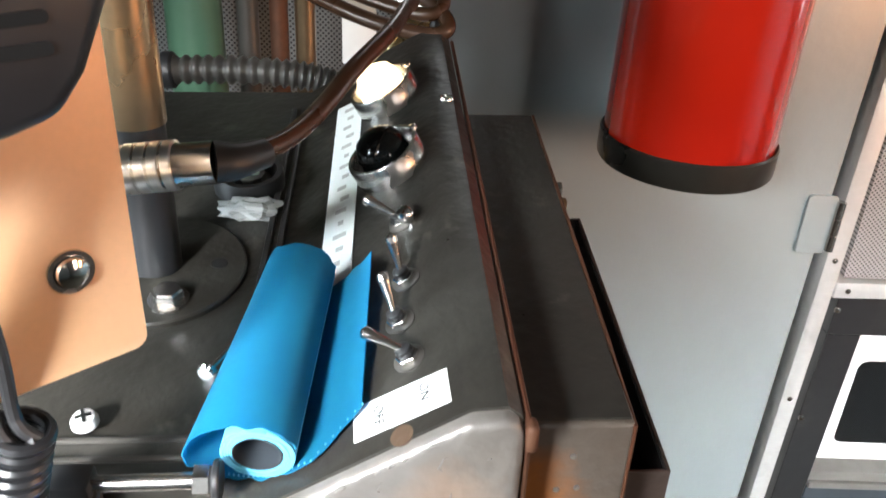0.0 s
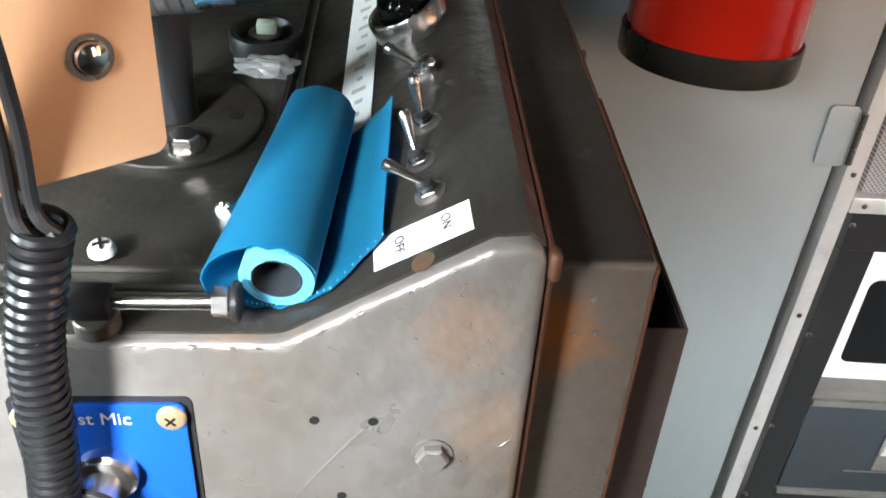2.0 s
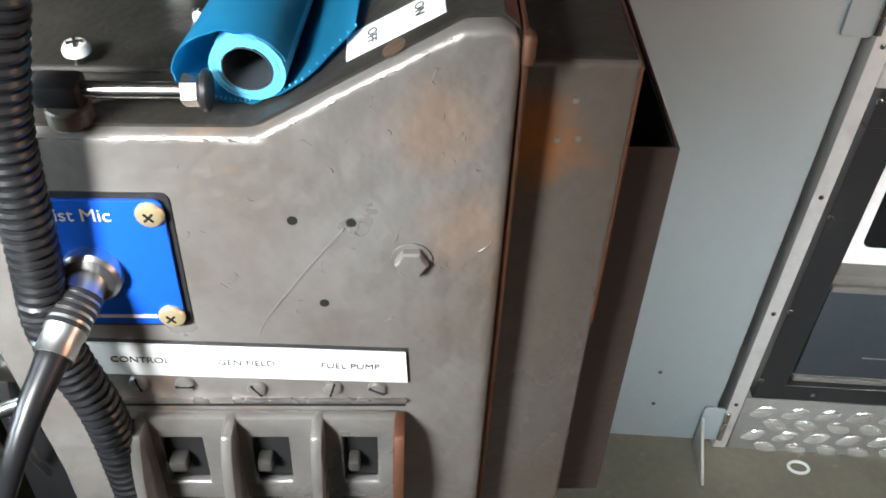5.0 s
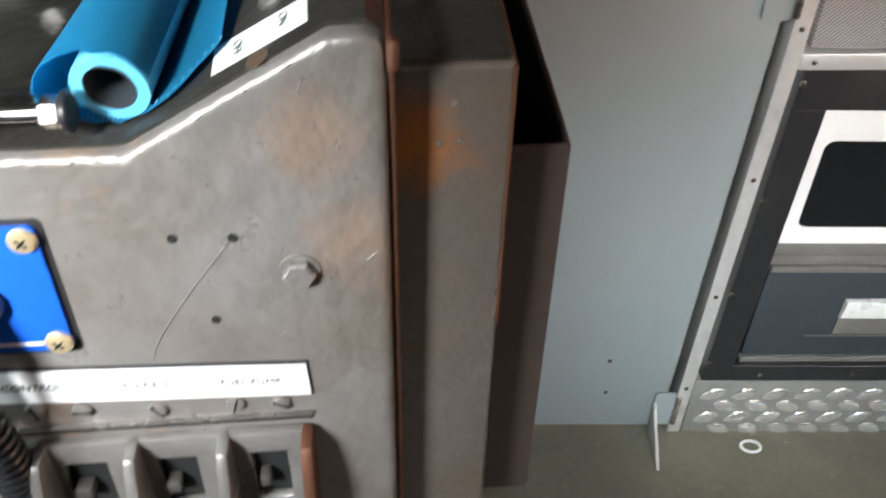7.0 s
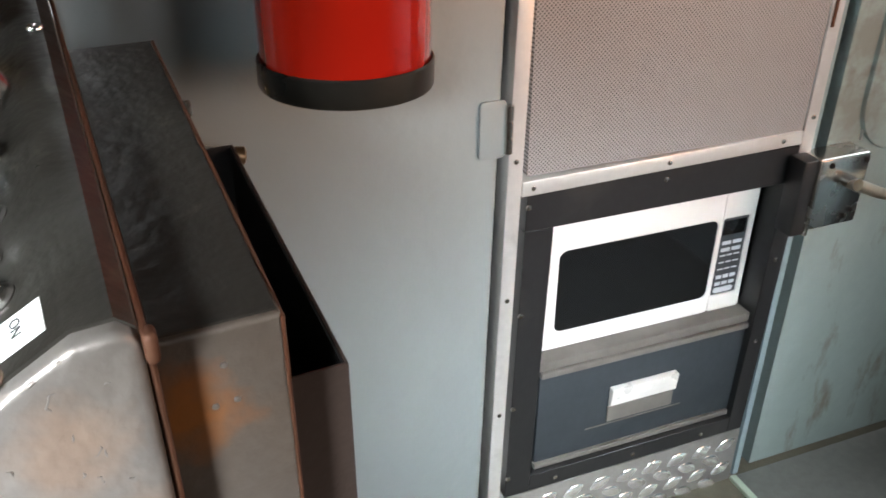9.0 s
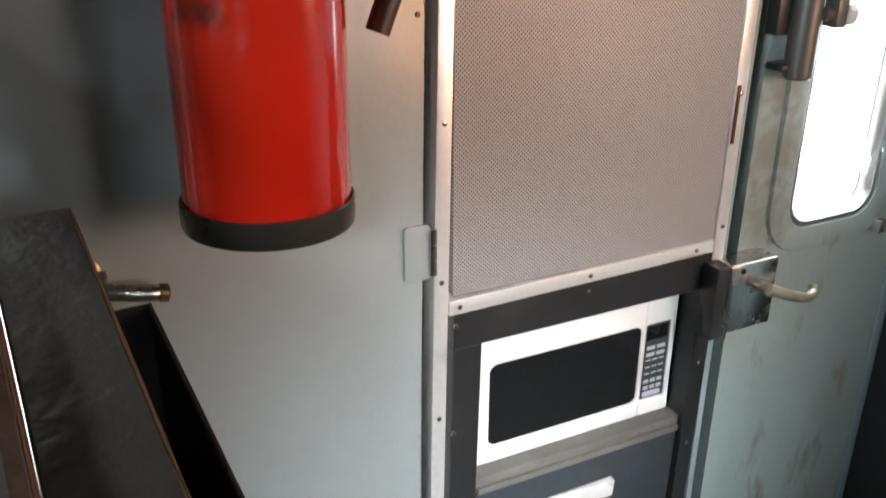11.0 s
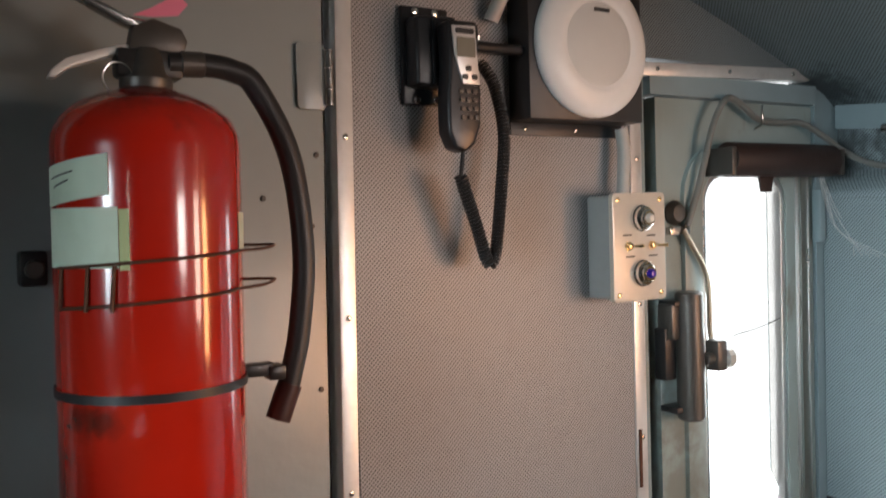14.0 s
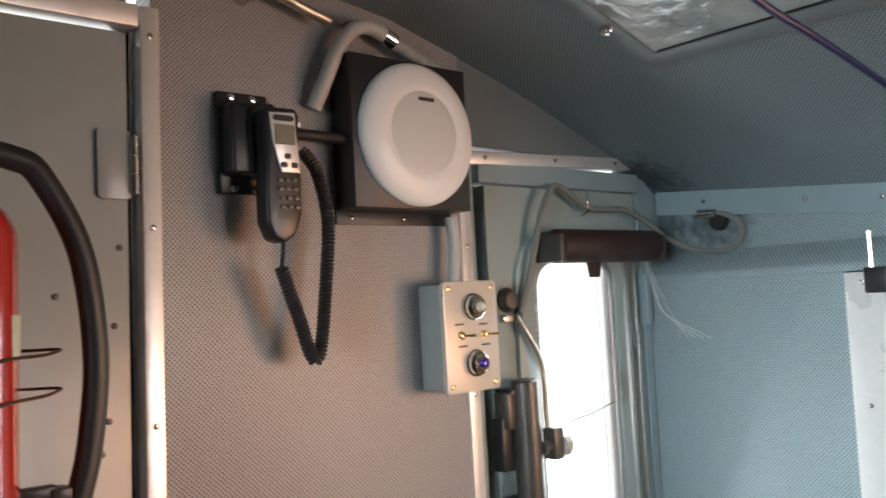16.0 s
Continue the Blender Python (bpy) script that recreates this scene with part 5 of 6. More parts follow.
for s, w, lean, back in ((0.0825, 0.176, -0.75, 0.35), (0.083, 0.120, 0.25, 0.30), (0.078, 0.0875, 0.15, 0.75), (0.0822, 0.0575, -0.75, 0.25)):
    ts = thing("toggle_switch", on_ramp(s, w), "worn chrome toggle switch on the black ramp", "toggle switch", "toggle switches on the ramp")
    part("washer", lathe([(0, 0), (0.0088, 0), (0.0088, 0.001), (0.0075, 0.0016), (0, 0.0016)], 24), "closer_grey", ts)
    part("nut", lathe([(0, 0.0016), (0.0066, 0.0016), (0.0066, 0.0040), (0.006, 0.0045), (0, 0.0045)], 6), "steel", ts)
    part("bushing", lathe([(0, 0.004), (0.0045, 0.004), (0.0045, 0.0062), (0.0048, 0.0066), (0.0045, 0.0070), (0.0045, 0.0085), (0.003, 0.0095), (0, 0.0095)], 18), "black_paint", ts)
    d = Vector((lean, back, 1.0)).normalized()
    L = [Vector((0, 0, 0.007)) + d * k for k in (0, 0.006, 0.014, 0.019, 0.022, 0.0235)]
    rr = (0.0018, 0.0021, 0.0029, 0.0036, 0.0033, 0.0012)
    part("lever", tube(L, 0.003, 12, True, 5, lambda q: float(np.interp(q, np.linspace(0, 1, 6), rr))), "steel", ts)
sp = thing("ball_stud", on_ramp(0.0890, 0.170), "small chrome ball stud beside a toggle switch", "stud")
part("ball", lathe([(0, 0), (0.003, 0), (0.003, 0.003), (0.0052, 0.006), (0.0056, 0.009), (0.0042, 0.0125), (0, 0.014)], 18), "chrome", sp)

strip = thing("scale_strip", on_ramp(0.0385, 0.255, 0.0019, -1.8), "long white printed strip along the switch ramp", "label strip")
part("strip", box(-0.0115, 0.0115, -0.150, 0.122, 0, 0.0009, 0.0002, 1), "paper", strip)
for k in range(15):
    y = -0.09 + k * 0.0142
    part("print_bar", box(-0.004 + 0.003 * (k % 2), 0.003 + 0.003 * (k % 3) / 2, y, y + 0.0045, 0.0008, 0.0011), "box_grey", strip)
onoff = thing("switch_label", on_ramp(0.0762, 0.0290, 0.0019, 2.0), "white label lettered ON and OFF below the toggle switches", "label")
part("tape", box(-0.0260, 0.0260, -0.0110, 0.0110, 0, 0.0008, 0.0002, 1), "paper", onoff)
words("OFF", 0.0072, pose(-0.0120, -0.0005, 0.0010, 0, 0, -90), "ink", onoff)
words("ON", 0.0072, pose(0.0130, 0.002, 0.0010, 0, 0, -90), "ink", onoff)
piece("sealing_disc", lathe([(0, 0), (0.006, 0), (0.006, 0.0006), (0, 0.0006)], 18), "stain_brown", on_ramp(0.076, 0.0105), "brown stained disc on the ramp", "disc")
piece("ramp_screw", screw_head(0.0055, 0.004), "chrome", S @ pose(0.104, 0.311, 1.2075 + SL * 0.311), "small bright screw on the stand's shoulder", "screw")
# ---------- on the desk ----------
DA = math.degrees(math.atan(SL))


def on_desk(u, v, h=0.0016, turn=0.0):
    return S @ pose(u, v, 1.1495 + SL * v + h, DA, 0, 0) @ pose(0, 0, 0, 0, 0, turn)


# pedestal: post on a round flange, with a bare metal panel carried on an arm
PB = Vector((-0.088, 0.186, 0))
ped = thing("pedestal_mount", on_desk(PB.x, PB.y), "black pedestal on a bolted flange carrying a bare metal panel", "pedestal")
fb = lathe([(0, 0), (0.056, 0), (0.056, 0.003), (0.0548, 0.0042), (0, 0.0042)], 56)
part("flange", fb, "desk_black", ped, "black round flange")
ang_up = (on_desk(PB.x, PB.y).to_3x3().inverted() @ Vector((0, 0, 1))).normalized()
part("post", lathe([(0, 0.004), (0.0160, 0.004), (0.0160, 0.10), (0, 0.09)], 32, aim((0, 0, 0), ang_up)), "black_paint", ped, "black lower post")
M["bronze"] = mat("bronze", (0.30, 0.20, 0.11), 0.30, 0.8, 0.15, 90, 10, 0.04, (0.16, 0.12, 0.08), 0.5)
# Upper part of the post; its warm reflection is painted as bronze.
part("sleeve", lathe([(0.0, 0.10), (0.0172, 0.10), (0.0172, 0.42), (0.0, 0.42)], 32, aim((0, 0, 0), ang_up)), "bronze", ped, "upper post, its warm brown reflection painted in")
for x, y in ((0.039, 0.002), (0.014, -0.034), (-0.039, -0.002), (-0.014, 0.034)):
    if y < -0.02:
        o = part("flange_bolt", hex_head(0.0095, 0.009, 0.0125), "steel", ped, "steel hex bolt and washer")
        o.matrix_basis = pose(x, y, 0.0042)
    else:
        o = part("flange_hole", lathe([(0, 0), (0.0052, 0), (0.0052, 0.0004), (0, 0.0004)], 20), "dark_hole", ped)
        o.matrix_basis = pose(x, y, 0.0042)
inv = on_desk(PB.x, PB.y).inverted()
PLATE = Matrix((Vector((-0.726, -0.688, 0)), Vector((-0.688, 0.726, 0)), Vector((0, 0, 1)))).transposed().to_4x4()
PLATE = Matrix.Translation((-0.046, 0.338, 1.245)) @ PLATE
pl = part("panel", prism(rounded(0.0, 0.165, 0.0, 0.40, 0.006), 0.0, 0.0032, "y", 0.0007), "plate_reflection", ped, "bare brushed metal panel, warm orange reflection painted into its colour")
pl.matrix_basis = inv @ PLATE
o = part("panel_screw", screw_head(0.0068, 0.0045), "chrome", pl)
o.matrix_basis = pose(0.0253, 0.0, 0.0447, 90)
o = part("washer", lathe([(0.004, 0), (0.0088, 0), (0.0088, 0.0012), (0.004, 0.0012)], 24), "steel", pl)
o.matrix_basis = pose(0.0253, 0.0, 0.0447, 90)
ar = part("arm", box(0.060, 0.090, 0.0035, 0.205, 0.060, 0.090, 0.003), "black_paint", ped)
ar.matrix_basis = inv @ PLATE
# hand microphone clipped to the panel
mic = thing("hand_microphone", PLATE @ pose(0.018, -0.012, -0.019), "black plastic hand microphone with grooved front and coiled lead", "microphone")
out = [(0.105, 0.126), (0.060, 0.128), (0.0277, 0.1316), (0.0124, 0.1352), (0.0027, 0.1471), (-0.0076, 0.1685), (-0.0130, 0.200), (-0.010, 0.235), (0.010, 0.250), (0.095, 0.250), (0.112, 0.235), (0.116, 0.150)]
part("body", prism(out, -0.026, 0.009, "y", 0.006, 4), "black_plastic", mic, "matt black plastic body")
for k in range(5):
    z = 0.155 + k * 0.009
    part("groove", prism(rounded(0.012, 0.085, z, z + 0.004, 0.0019), -0.0268, -0.0255, "y"), "dark_hole", mic)
part("hang_clip", box(0.03, 0.06, 0.009, 0.0098, 0.16, 0.20), "steel", mic)
wire_a = [(-0.058, 0.255, 1.385), (-0.061, 0.275, 1.345), (-0.066, 0.290, 1.295), (-0.0705, 0.296, 1.262), (-0.0695, 0.296, 1.250), (-0.063, 0.296, 1.2415), (-0.057, 0.298, 1.246)]
lead = thing("coiled_lead", pose(-0.0215, 0, -0.019), "black coiled microphone lead hanging down the front of the stand", "cable")
part("straight_lead", tube(wire_a, 0.0030, 10), "black_rubber", lead)
part("straight_lead", tube([(p[0] + 0.0065, p[1] + 0.002, p[2]) for p in wire_a[:4]] + [(-0.0625, 0.298, 1.252), (-0.058, 0.300, 1.245)], 0.0028, 10), "black_rubber", lead)
part("coil", coil([(-0.0630, 0.302, 1.2500), (-0.0700, 0.301, 1.225), (-0.0790, 0.301, 1.185), (-0.0850, 0.302, 1.120), (-0.0905, 0.303, 1.075), (-0.0880, 0.305, 1.040), (-0.0800, 0.306, 1.005), (-0.0760, 0.306, 0.960), (-0.0750, 0.306, 0.900), (-0.076, 0.306, 0.780)], 0.0096, 0.0027, 0.0059, 8, 16), "cord_black", lead, "tight black rubber coil")

# cable plug reaching over the desk from behind the panel
cp2 = thing("ribbed_connector", None, "ribbed metal connector with a brown cable arching over the desk", "connector")
ca, cb2 = Vector((-0.090, 0.432, 1.281)), Vector((-0.036, 0.432, 1.288))
part("shell", lathe([(0, 0), (0.0120, 0), (0.0120, 0.034), (0.0108, 0.036), (0.0108, 0.054), (0, 0.054)], 32, aim(ca, cb2)), "steel", cp2, "silver knurled shell")
for k in range(4):
    part("knurl_ring", lathe([(0.0118, 0.010 + 0.0065 * k), (0.0126, 0.0104 + 0.0065 * k), (0.0126, 0.0150 + 0.0065 * k), (0.0118, 0.0154 + 0.0065 * k)], 32, aim(ca, cb2)), "aluminium", cp2)
part("carrier", box(-0.125, -0.088, 0.421, 0.443, 1.269, 1.293, 0.003), "black_paint", cp2)
M["brown_cable"] = mat("brown_cable", (0.075, 0.036, 0.020), 0.28, 0.2, 0.15, 90, 9, 0.02)
part("strain_relief", tube([(-0.038, 0.432, 1.2877), (-0.028, 0.437, 1.2868), (-0.017, 0.452, 1.2855)], 0.0095, 14, True, 6, lambda s: 0.0108 - 0.003 * s), "black_rubber", cp2)
part("cable", tube([(-0.026, 0.440, 1.2866), (-0.0095, 0.480, 1.283), (0.004, 0.520, 1.2870), (0.020, 0.560, 1.300), (0.0385, 0.620, 1.308), (0.046, 0.700, 1.306), (0.050, 0.780, 1.300), (0.045, 0.90, 1.330), (0.03, 1.05, 1.40)], 0.0058, 12, True, 8), "brown_cable", cp2, "glossy brown cable")

# black round socket and crumpled film
sk = thing("round_socket", on_desk(-0.041, 0.286), "black round socket in the desk with a clear wrapper beside it", "socket")
part("ring", lathe([(0.0175, 0), (0.0255, 0), (0.0260, 0.010), (0.0245, 0.014), (0.0205, 0.014), (0.0190, 0.010), (0.0175, 0.004)], 36), "black_rubber", sk)
part("insert", lathe([(0, 0.002), (0.0172, 0.002), (0.0172, 0.005), (0.012, 0.006), (0.012, 0.012), (0, 0.012)], 10), "closer_grey", sk)
part("inner_tab", box(-0.006, 0.008, -0.004, 0.006, 0.010, 0.020, 0.002), "label_green", sk)
cr = bmesh.new()
bmesh.ops.create_icosphere(cr, subdivisions=3, radius=0.014)
for v in cr.verts:
    v.co *= 0.75 + 0.55 * abs(noise.noise(v.co * 160))
    v.co.x *= 1.7
    v.co.z = 0.55 * v.co.z + 0.005
M["wrapper"] = mat("wrapper", (0.62, 0.64, 0.62), 0.22, 0, 0.08, 60, 8, 0.0, trans=0.45)
piece("crumpled_wrapper", cr, "wrapper", on_desk(-0.037, 0.250, 0.001), "crumpled clear plastic wrapper lying on the black desk", "wrapper", smooth=False)
piece("desk_rail", merge(box(-0.005, -0.001, -0.13, 0.15, 0, 0.004, 0.001), box(0.003, 0.007, -0.13, 0.15, 0, 0.004, 0.001)), "black_paint", on_desk(-0.017, 0.255, 0.0012, -1.5), "black double rail along the foot of the ramp", "rail")
piece("desk_ridge", merge(box(-0.11, 0.055, -0.0015, 0.0015, 0, 0.003, 0.001), box(-0.11, 0.055, 0.011, 0.014, 0, 0.003, 0.001)), "closer_grey", on_desk(-0.085, 0.036, 0.0012), "worn metal ridges across the desk front", "ridge")
sc = thing("loose_screw", on_desk(-0.0970, 0.0555), "bright cross-head screw standing proud of the desk", "screw", "cross-head screws on the desk")
part("head", lathe([(0, 0.006), (0.0070, 0.006), (0.0070, 0.0080), (0.0054, 0.0108), (0, 0.0118)], 20), "white_trim", sc)
part("shank", rod((0, 0, 0), (0, 0, 0.0065), 0.0028, 12), "steel", sc)
for t in (0, 90):
    o = part("cross_slot", box(-0.0040, 0.0040, -0.0008, 0.0008, 0.0100, 0.0121), "dark_hole", sc)
    o.matrix_basis = pose(0, 0, 0, 0, 0, t + 20)
s2 = thing("loose_screw", on_desk(-0.040, 0.092, 0.0068, 62), "bright cross-head screw lying beside the blue roll", "screw", "cross-head screws on the desk")
part("head", lathe([(0, 0), (0.0062, 0.0015), (0.0066, 0.004), (0.0052, 0.0052), (0, 0.0054)], 20, pose(0, 0, 0, 0, -90, 0)), "chrome", s2)
part("shank", rod((0.0, 0, 0), (0.030, 0, 0.0005), 0.0022, 10), "steel", s2)
clip = thing("spring_clip", on_desk(-0.001, 0.160, 0.002, 12), "small bright metal spring clip at the end of the roll", "clip")
part("leaf", prism([(-0.006, 0.0), (0.006, 0.0), (0.009, 0.020), (0.005, 0.030), (-0.005, 0.029), (-0.009, 0.018)], 0.004, 0.0052, "y", 0.0004), "chrome", clip)
part("jaw", box(-0.009, 0.009, -0.009, 0.006, 0.0, 0.004, 0.001), "white_trim", clip)

# clamp bar across the desk front
bar = thing("clamp_bar", on_desk(-0.068, 0.012), "worn steel clamp bolt held in a stub across the desk front", "clamp bolt")
part("stub", rod((-0.020, -0.003, 0), (-0.020, -0.003, 0.010), 0.0105, 22, 0.001), "side_brown", bar, "brown steel stub")
part("block", box(-0.033, -0.011, -0.010, 0.006, 0.0102, 0.0225, 0.003), "black_paint", bar)
part("shaft", rod((-0.095, -0.0025, 0.0160), (0.036, -0.0025, 0.0175), 0.0040, 16, 0.001), "steel", bar)
part("hex_end", lathe([(0, 0), (0.0075, 0), (0.0075, 0.007), (0.0066, 0.008), (0, 0.008)], 6, aim((0.034, -0.0025, 0.0175), (0.05, -0.0025, 0.0177))), "steel", bar)
part("end_washer", rod((0.0425, -0.0025, 0.0176), (0.0460, -0.0025, 0.0176), 0.0098, 20, 0.0008), "black_rubber", bar)

# blue film roll: a wound core, a loose outer layer with a lobe and a free flap
def blend(a, b, t):
    return [(p[0] + (q[0] - p[0]) * t, p[1] + (q[1] - p[1]) * t) for p, q in zip(a, b)]


def loft(front, back, length, th, n=16, bow=0.0, cut=0, trim=0.0):
    """A sheet whose cross-section passes from one line to the other along y, with a thickness."""
    b = bmesh.new()
    k = len(front)
    rows = []
    for i in range(n + 1):
        t = i / n
        L = [Vector((x, 0, z)) for x, z in blend(front, back, t)]
        ring = []
        for side in (0, 1):
            row = []
            for j, p in enumerate(L):
                a, c = L[max(j - 1, 0)], L[min(j + 1, k - 1)]
                tn = (c - a).normalized()
                nv = Vector((-tn.z, 0, tn.x))
                q = p + nv * th * side
                e = max(0.0, (j - (k - 1 - cut)) / cut) if cut else 0.0
                row.append(b.verts.new((q.x, trim * e * (1 - t) + length * t + bow * noise.noise((j * 0.35, 0, 3 + 9 * (t > 0.5))) * (1 if t in (0, 1) else 0), q.z)))
            ring.append(row)
        rows.append(ring)
    for r0, r1 in zip(rows, rows[1:]):
        for side in (0, 1):
            for j in range(k - 1):
                b.faces.new((r0[side][j], r0[side][j + 1], r1[side][j + 1], r1[side][j]))
        for j in (0, k - 1):
            b.faces.new((r0[0][j], r0[1][j], r1[1][j], r1[0][j]))
    for r in (rows[0], rows[-1]):
        for j in range(k - 1):
            b.faces.new((r[0][j], r[0][j + 1], r[1][j + 1], r[1][j]))
    return b


def line2(pts, n=6):
    return [(p.x, p.y) for p in smooth_path([(x, y, 0) for x, y in pts], n)]


roll = thing("film_roll", S @ pose(-0.0067, 0.0164, 1.1515 + 0.0222 + SL * 0.0164, DA + 3.2, 0, -6.3), "roll of bright blue plastic film lying loose on the desk", "film roll")
spiral = [(r * math.cos(a), r * math.sin(a)) for r, a in ((0.0128 + 0.0056 * k / 95, 2 * math.pi * 4.0 * k / 95 + 1.2) for k in range(96))]
M["film_edge"] = mat("film_edge", (0.13, 0.50, 0.72), 0.4, 0, 0.05, 200, 30, 0.05, sss=0.2)
# Shade deep in the roll's hollow, painted on an added lining and end.
M["hollow_shade"] = mat("hollow_shade", (0.035, 0.042, 0.05), 0.55, 0, 0.15, 90, 9, 0.05)
part("wound_film", loft(spiral, [(x * 1.05, z * 1.05) for x, z in spiral], 0.130, 0.0013, 3, bow=0.001), "film_edge", roll, "tightly wound paler film")
part("hollow_lining", loft([(0.0122 * math.cos(2 * math.pi * k / 24), 0.0122 * math.sin(2 * math.pi * k / 24)) for k in range(25)], [(0.0124 * math.cos(2 * math.pi * k / 24), 0.0124 * math.sin(2 * math.pi * k / 24)) for k in range(25)], 0.1295, 0.0008, 2), "hollow_shade", roll, "added dark lining, shade of the hollow painted in")
part("hollow_end", lathe([(0, 0), (0.0120, 0), (0.0120, 0.002), (0, 0.002)], 24, pose(0, 0.06, 0, 90)), "hollow_shade", roll)
fr_o = line2([(0.0190, 0.006), (0.0125, 0.0160), (0.0, 0.0205), (-0.015, 0.0185), (-0.029, 0.0100), (-0.036, -0.004), (-0.030, -0.0150), (-0.018, -0.0195), (-0.004, -0.0205), (0.010, -0.0152), (0.028, -0.0036), (0.047, 0.0090)])
bk_o = line2([(0.0200, 0.006), (0.0130, 0.0170), (0.0, 0.0215), (-0.0135, 0.0175), (-0.0205, 0.0060), (-0.0215, -0.004), (-0.0175, -0.0135), (-0.0085, -0.0200), (0.002, -0.0205), (0.013, -0.0140), (0.027, -0.0015), (0.041, 0.0180)])
part("outer_sheet", loft(fr_o, bk_o, 0.130, 0.0007, 22, bow=0.003, cut=7, trim=0.024), "blue_film", roll, "loose outer layer with a free flap")
pf = bmesh.new()
for k in range(26):
    x, z = fr_o[len(fr_o) - 1 - k]
    merge(pf, lathe([(0, 0), (0.0005, 0), (0.0005, 0.0012), (0, 0.0012)], 6, pose(x, 0.0015 + 0.024 * max(0.0, (7 - k) / 7), z + 0.0006)))
tagged(part("perforation", pf, "film_edge", roll), kind="stuff")

# ---------- behind the stand ----------
bk = thing("corrugated_hose", pose(-0.028, 0, -0.034), "grey corrugated hose and steel pipes strapped behind the stand", "hose")
part("hose", tube([(-0.16, 0.80, 1.252), (-0.10, 0.80, 1.255), (-0.04, 0.80, 1.254), (0.0, 0.805, 1.246), (0.02, 0.815, 1.225), (0.022, 0.82, 1.18)], 0.0125, 16, True, 50, lambda s: 0.0120 + 0.0016 * math.sin(s * 2 * math.pi * 30)), "closer_grey", bk, "dark grey ribbed hose")
part("collar", rod((-0.150, 0.80, 1.2525), (-0.138, 0.80, 1.2532), 0.0168, 18, 0.002), "black_rubber", bk)
part("pipe", rod((-0.30, 0.785, 1.228), (0.012, 0.785, 1.228), 0.0062, 14), "steel", bk, "dull steel pipe")
part("pipe", rod((-0.30, 0.765, 1.206), (0.0, 0.765, 1.206), 0.0080, 14), "closer_grey", bk)
part("pipe_union", rod((-0.10, 0.785, 1.228), (-0.078, 0.785, 1.228), 0.0098, 6), "steel", bk)
part("pipe_union", rod((-0.03, 0.765, 1.206), (-0.002, 0.765, 1.206), 0.0110, 6), "closer_grey", bk)
part("carrier", box(-0.32, 0.03, 0.775, 0.80, 0.02, 1.192, 0.003), "black_paint", bk)
M["green_paint"] = mat("green_paint", (0.09, 0.19, 0.12), 0.3, 0, 0.1, 60, 8, 0.02)
gb_ = thing("gas_bottle", pose(-0.187, 0.95, 0.0), "dark green painted cylinder standing behind the stand", "cylinder")
part("bottle", lathe([(0, 0), (0.029, 0), (0.030, 0.01), (0.030, 1.55), (0.018, 1.60), (0, 1.60)], 32), "green_paint", gb_)
for x, r, m_ in ((-0.137, 0.012, "closer_grey"), (-0.104, 0.010, "rust"), (-0.076, 0.011, "bronze")):
    piece("riser_pipe", rod((x, 0.93, 0.0), (x + 0.012, 0.96, 2.0), r, 16), m_, None, "vertical brown and grey pipe behind the stand", "pipe", "pipes behind the stand")
pad = thing("white_notice", pose(-0.011, 0.94, 1.190), "small white card behind the stand", "card")
part("card", box(-0.018, 0.018, 0, 0.004, 0, 0.075, 0.001), "paper", pad)
part("stay", box(-0.004, 0.004, 0.0045, 0.19, 0.030, 0.038), "steel", pad)
bundle = thing("cable_bundle", pose(-0.030, 0.02, -0.040), "tangle of brown and black cables looping behind the lamps", "cables")
part("cable", tube([(-0.10, 0.88, 1.345), (-0.02, 0.82, 1.325), (0.04, 0.78, 1.312), (0.09, 0.76, 1.306), (0.110, 0.76, 1.312), (0.10, 0.78, 1.325), (0.06, 0.82, 1.345), (0.02, 0.9, 1.40)], 0.0070, 12), "brown_cable", bundle)
part("cable", tube([(-0.08, 0.90, 1.375), (0.0, 0.83, 1.335), (0.06, 0.79, 1.322), (0.098, 0.77, 1.322), (0.104, 0.79, 1.338), (0.07, 0.84, 1.37)], 0.0062, 12), "brown_cable", bundle)
part("cable", tube([(0.115, 0.80, 1.40), (0.105, 0.785, 1.345), (0.098, 0.78, 1.305), (0.088, 0.785, 1.275)], 0.0050, 10), "black_rubber", bundle)
gold = thing("brass_fitting", pose(0.062, 0.82, 1.232), "brass pipe fitting catching the lamp's glow", "fitting")
part("elbow", tube([(-0.030, 0.0, -0.006), (-0.028, 0.0, 0.020), (-0.012, 0.006, 0.034), (0.012, 0.012, 0.036)], 0.0105, 14), "brass", gold)
part("collar", rod((-0.030, 0, -0.008), (-0.0295, 0, 0.006), 0.0135, 6, 0.001), "brass", gold)
part("riser", rod((-0.030, 0, -1.232), (-0.030, 0, -0.006), 0.009, 12), "closer_grey", gold)

# ---------- closet door handle, door stop, floor bits ----------
hd_ = thing("door_lever", pose(0.154, FACE + 0.004, 0.975), "worn lever handle on the closet door", "door handle")
part("rose", lathe([(0, 0), (0.026, 0), (0.026, 0.004), (0.018, 0.010), (0.014, 0.030), (0, 0.030)], 24, pose(0, 0, 0.012, 90)), "brass", hd_)
part("lever", tube([(0.0, -0.040, 0.012), (0.030, -0.052, 0.006), (0.070, -0.056, -0.002), (0.092, -0.054, -0.006)], 0.0115, 14), "steel", hd_, "grey worn steel lever")
part("lever_end", lathe([(0.007, 0), (0.0115, 0), (0.0125, 0.003), (0.0125, 0.012), (0.0105, 0.014), (0.007, 0.014)], 18, aim((0.086, -0.0545, -0.005), (0.12, -0.053, -0.012))), "bronze", hd_)
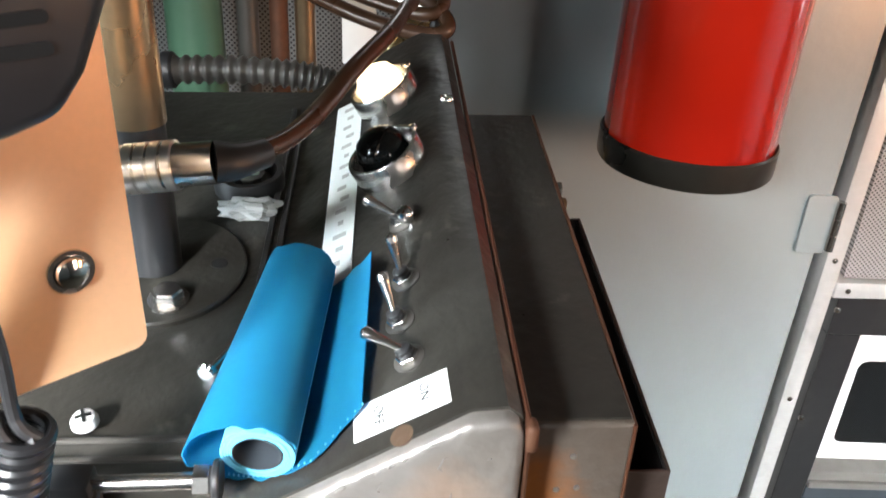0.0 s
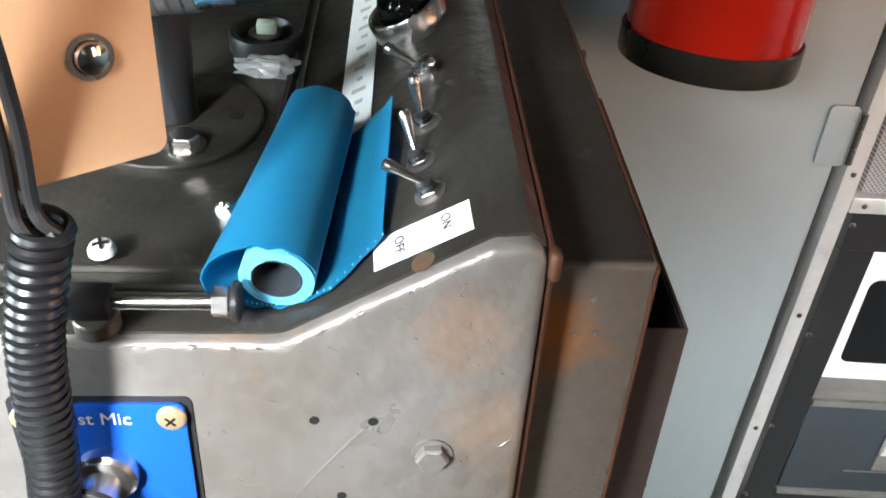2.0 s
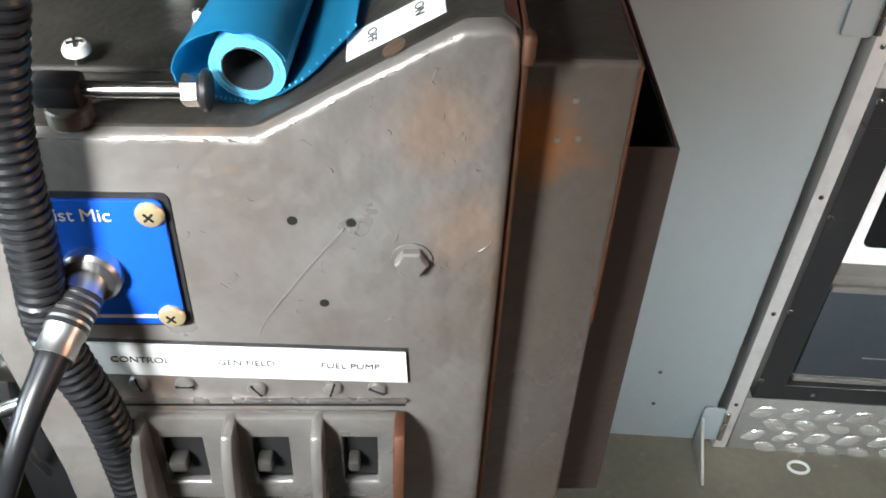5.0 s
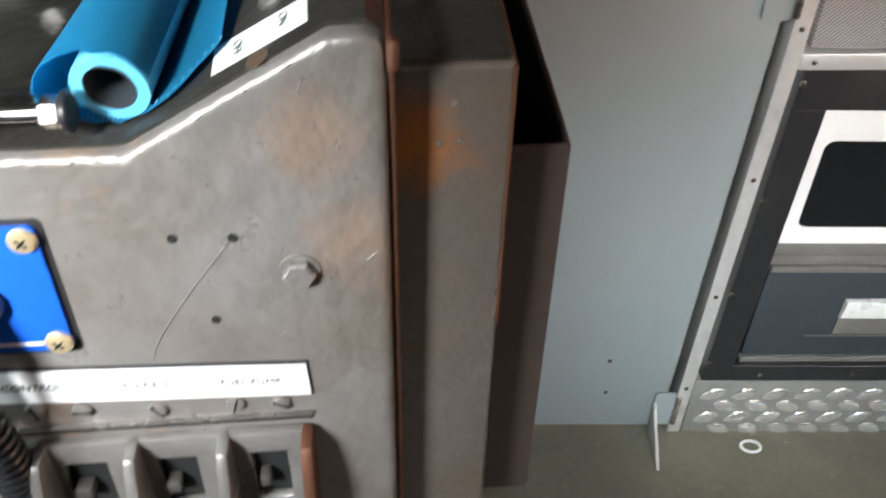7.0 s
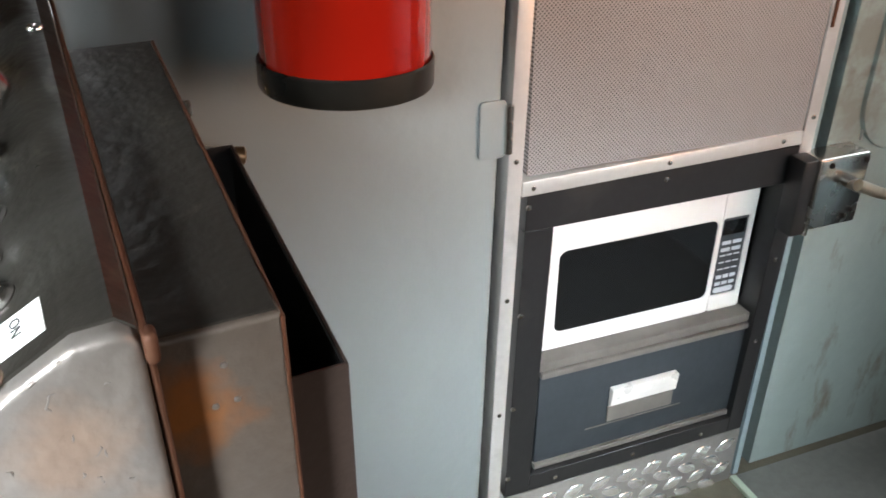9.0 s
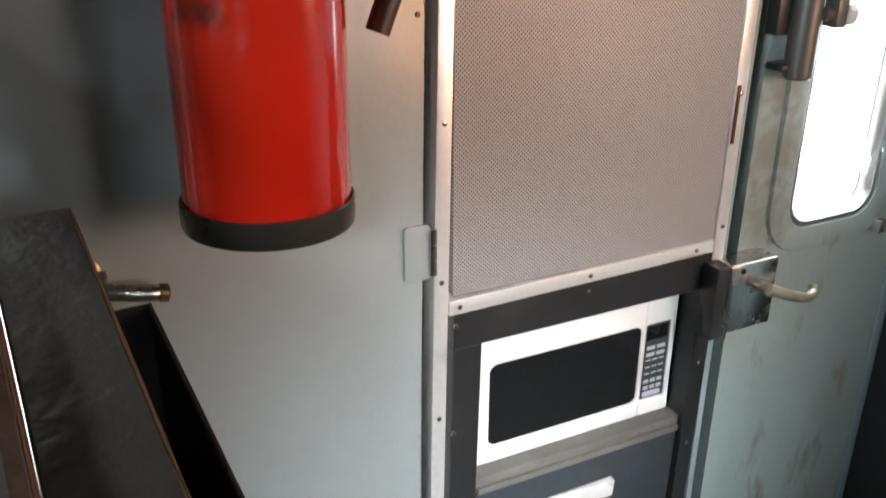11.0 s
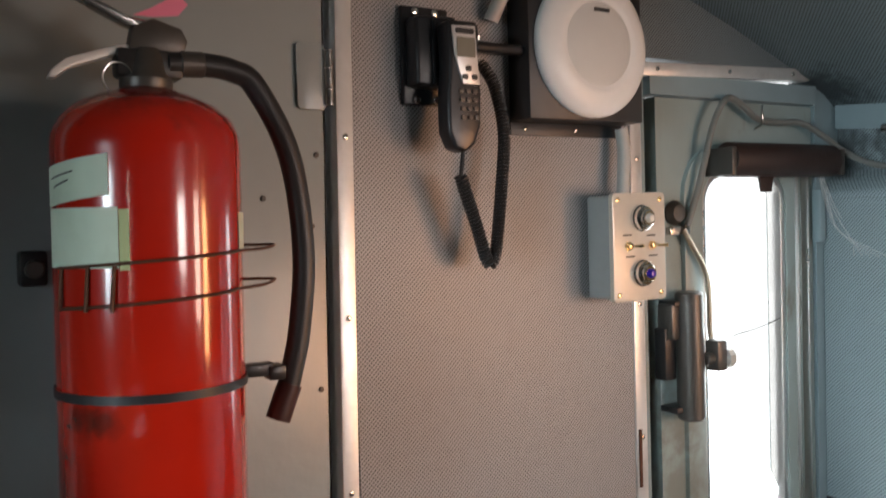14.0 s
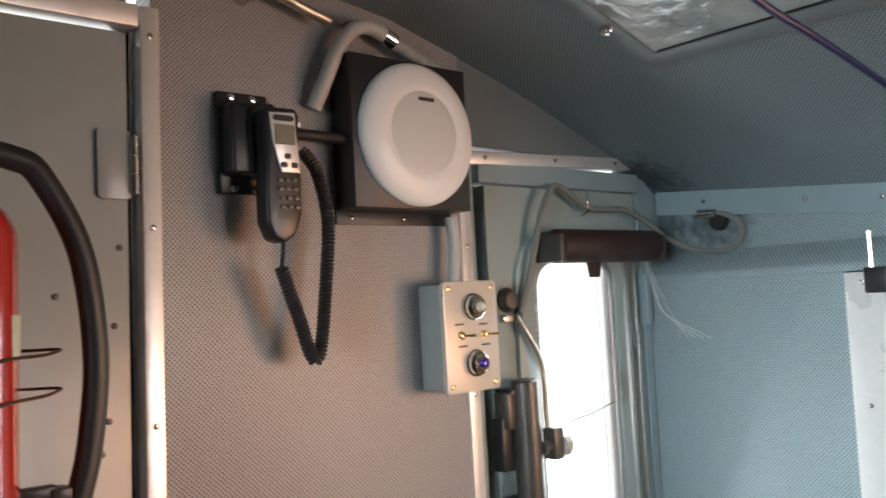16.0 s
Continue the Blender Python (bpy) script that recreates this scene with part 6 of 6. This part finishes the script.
part("neck", rod((0, -0.028, 0.012), (0, -0.044, 0.012), 0.013, 16), "brass", hd_)
stop = piece("door_stop", prism([(0, 0), (-0.10, 0), (-0.004, 0.085), (0, 0.085)], 0.596, 0.602, "x", 0.001), "box_grey", pose(0, FACE - 0.002, 0.0), "grey triangular steel bracket at the foot of the door", "bracket")
piece("loose_ring", tube([(0.02 * math.cos(k * math.pi / 5), 0.014 * math.sin(k * math.pi / 5), 0.003) for k in range(11)], 0.003, 8), "paper", pose(0.80, 1.075, 0.0), "small white plastic ring lying on the floor", "ring")
piece("floor_sill", box(1.245, 1.262, 0.80, FACE - 0.006, 0.0, 0.012, 0.003), "label_green", label="pale strip across the floor before the door", category="sill", kind="structure")
piece("door_mat", box(1.265, 1.80, 0.65, FACE - 0.004, 0.0, 0.006, 0.002), "tread", label="dull checker plate landing at the outside door", category="floor plate", kind="structure")

# instruments low on the stand's far side
ins = thing("brake_valve", pose(-0.235, 0.42, 0.0), "silver brake valve bracket with small pipes beside the stand", "valve")
part("column", box(-0.05, 0.02, 0.03, 0.12, 0.0, 0.90, 0.004), "black_paint", ins)
part("plate", box(-0.07, 0.055, -0.04, 0.12, 0.945, 0.965, 0.006), "aluminium", ins)
part("body", box(-0.055, 0.035, -0.02, 0.10, 0.885, 0.9445, 0.012, 3), "aluminium", ins)
part("lever", rod((-0.02, -0.05, 0.875), (0.045, -0.045, 0.905), 0.0055, 14, 0.002), "aluminium", ins)
for x in (-0.03, -0.005, 0.02):
    part("pipe", tube([(x, 0.0, 0.89), (x, -0.01, 0.85), (x + 0.012, -0.02, 0.81), (x + 0.004, 0.0, 0.76)], 0.0035, 8), "aluminium", ins)
# ---------- small traces ----------
rnd = random.Random(11)
for k, (x, z) in enumerate(((0.315, 1.885), (0.345, 1.880), (0.382, 1.885), (0.412, 1.884))):
    L = [(x + rnd.uniform(-0.008, 0.008), FACE + 0.0035, z + 0.012 - i * 0.008) for i in range(4)]
    o = part("scribble", tube(L, 0.0007, 5), "ink", closet)
    o.matrix_basis = closet.matrix_basis.inverted()
piece("loose_thread", tube([(1.425, FACE - 0.05, 1.262), (1.50, FACE + 0.00, 1.276), (1.58, FACE + 0.01, 1.282), (1.66, FACE + 0.012, 1.296)], 0.0012, 6), "closer_grey", None, "thin frayed string across the door window", "string")
web = bmesh.new()
for k in range(5):
    x = 1.772 - 0.003 * k
    merge(web, tube([(x, FACE - 0.01, 1.60), (x + rnd.uniform(0, 0.02), FACE - 0.03, 1.52), (x + 0.02 + rnd.uniform(-0.01, 0.02), FACE - 0.05, 1.47), (x + 0.02, FACE - 0.07 - 0.02 * k, 1.42)], 0.0006, 5))
tagged(piece("cobweb", web, "paper", None, "dusty pale cobweb strands hanging in the corner", "cobweb"), kind="stuff")
grime = piece("door_seam_strip", box(1.3905, 1.3945, FACE + 0.008, FACE + 0.013, 0.80, 1.14, 0.001), "aluminium", None, "thin bright strip beside the door window", "strip", kind="structure")
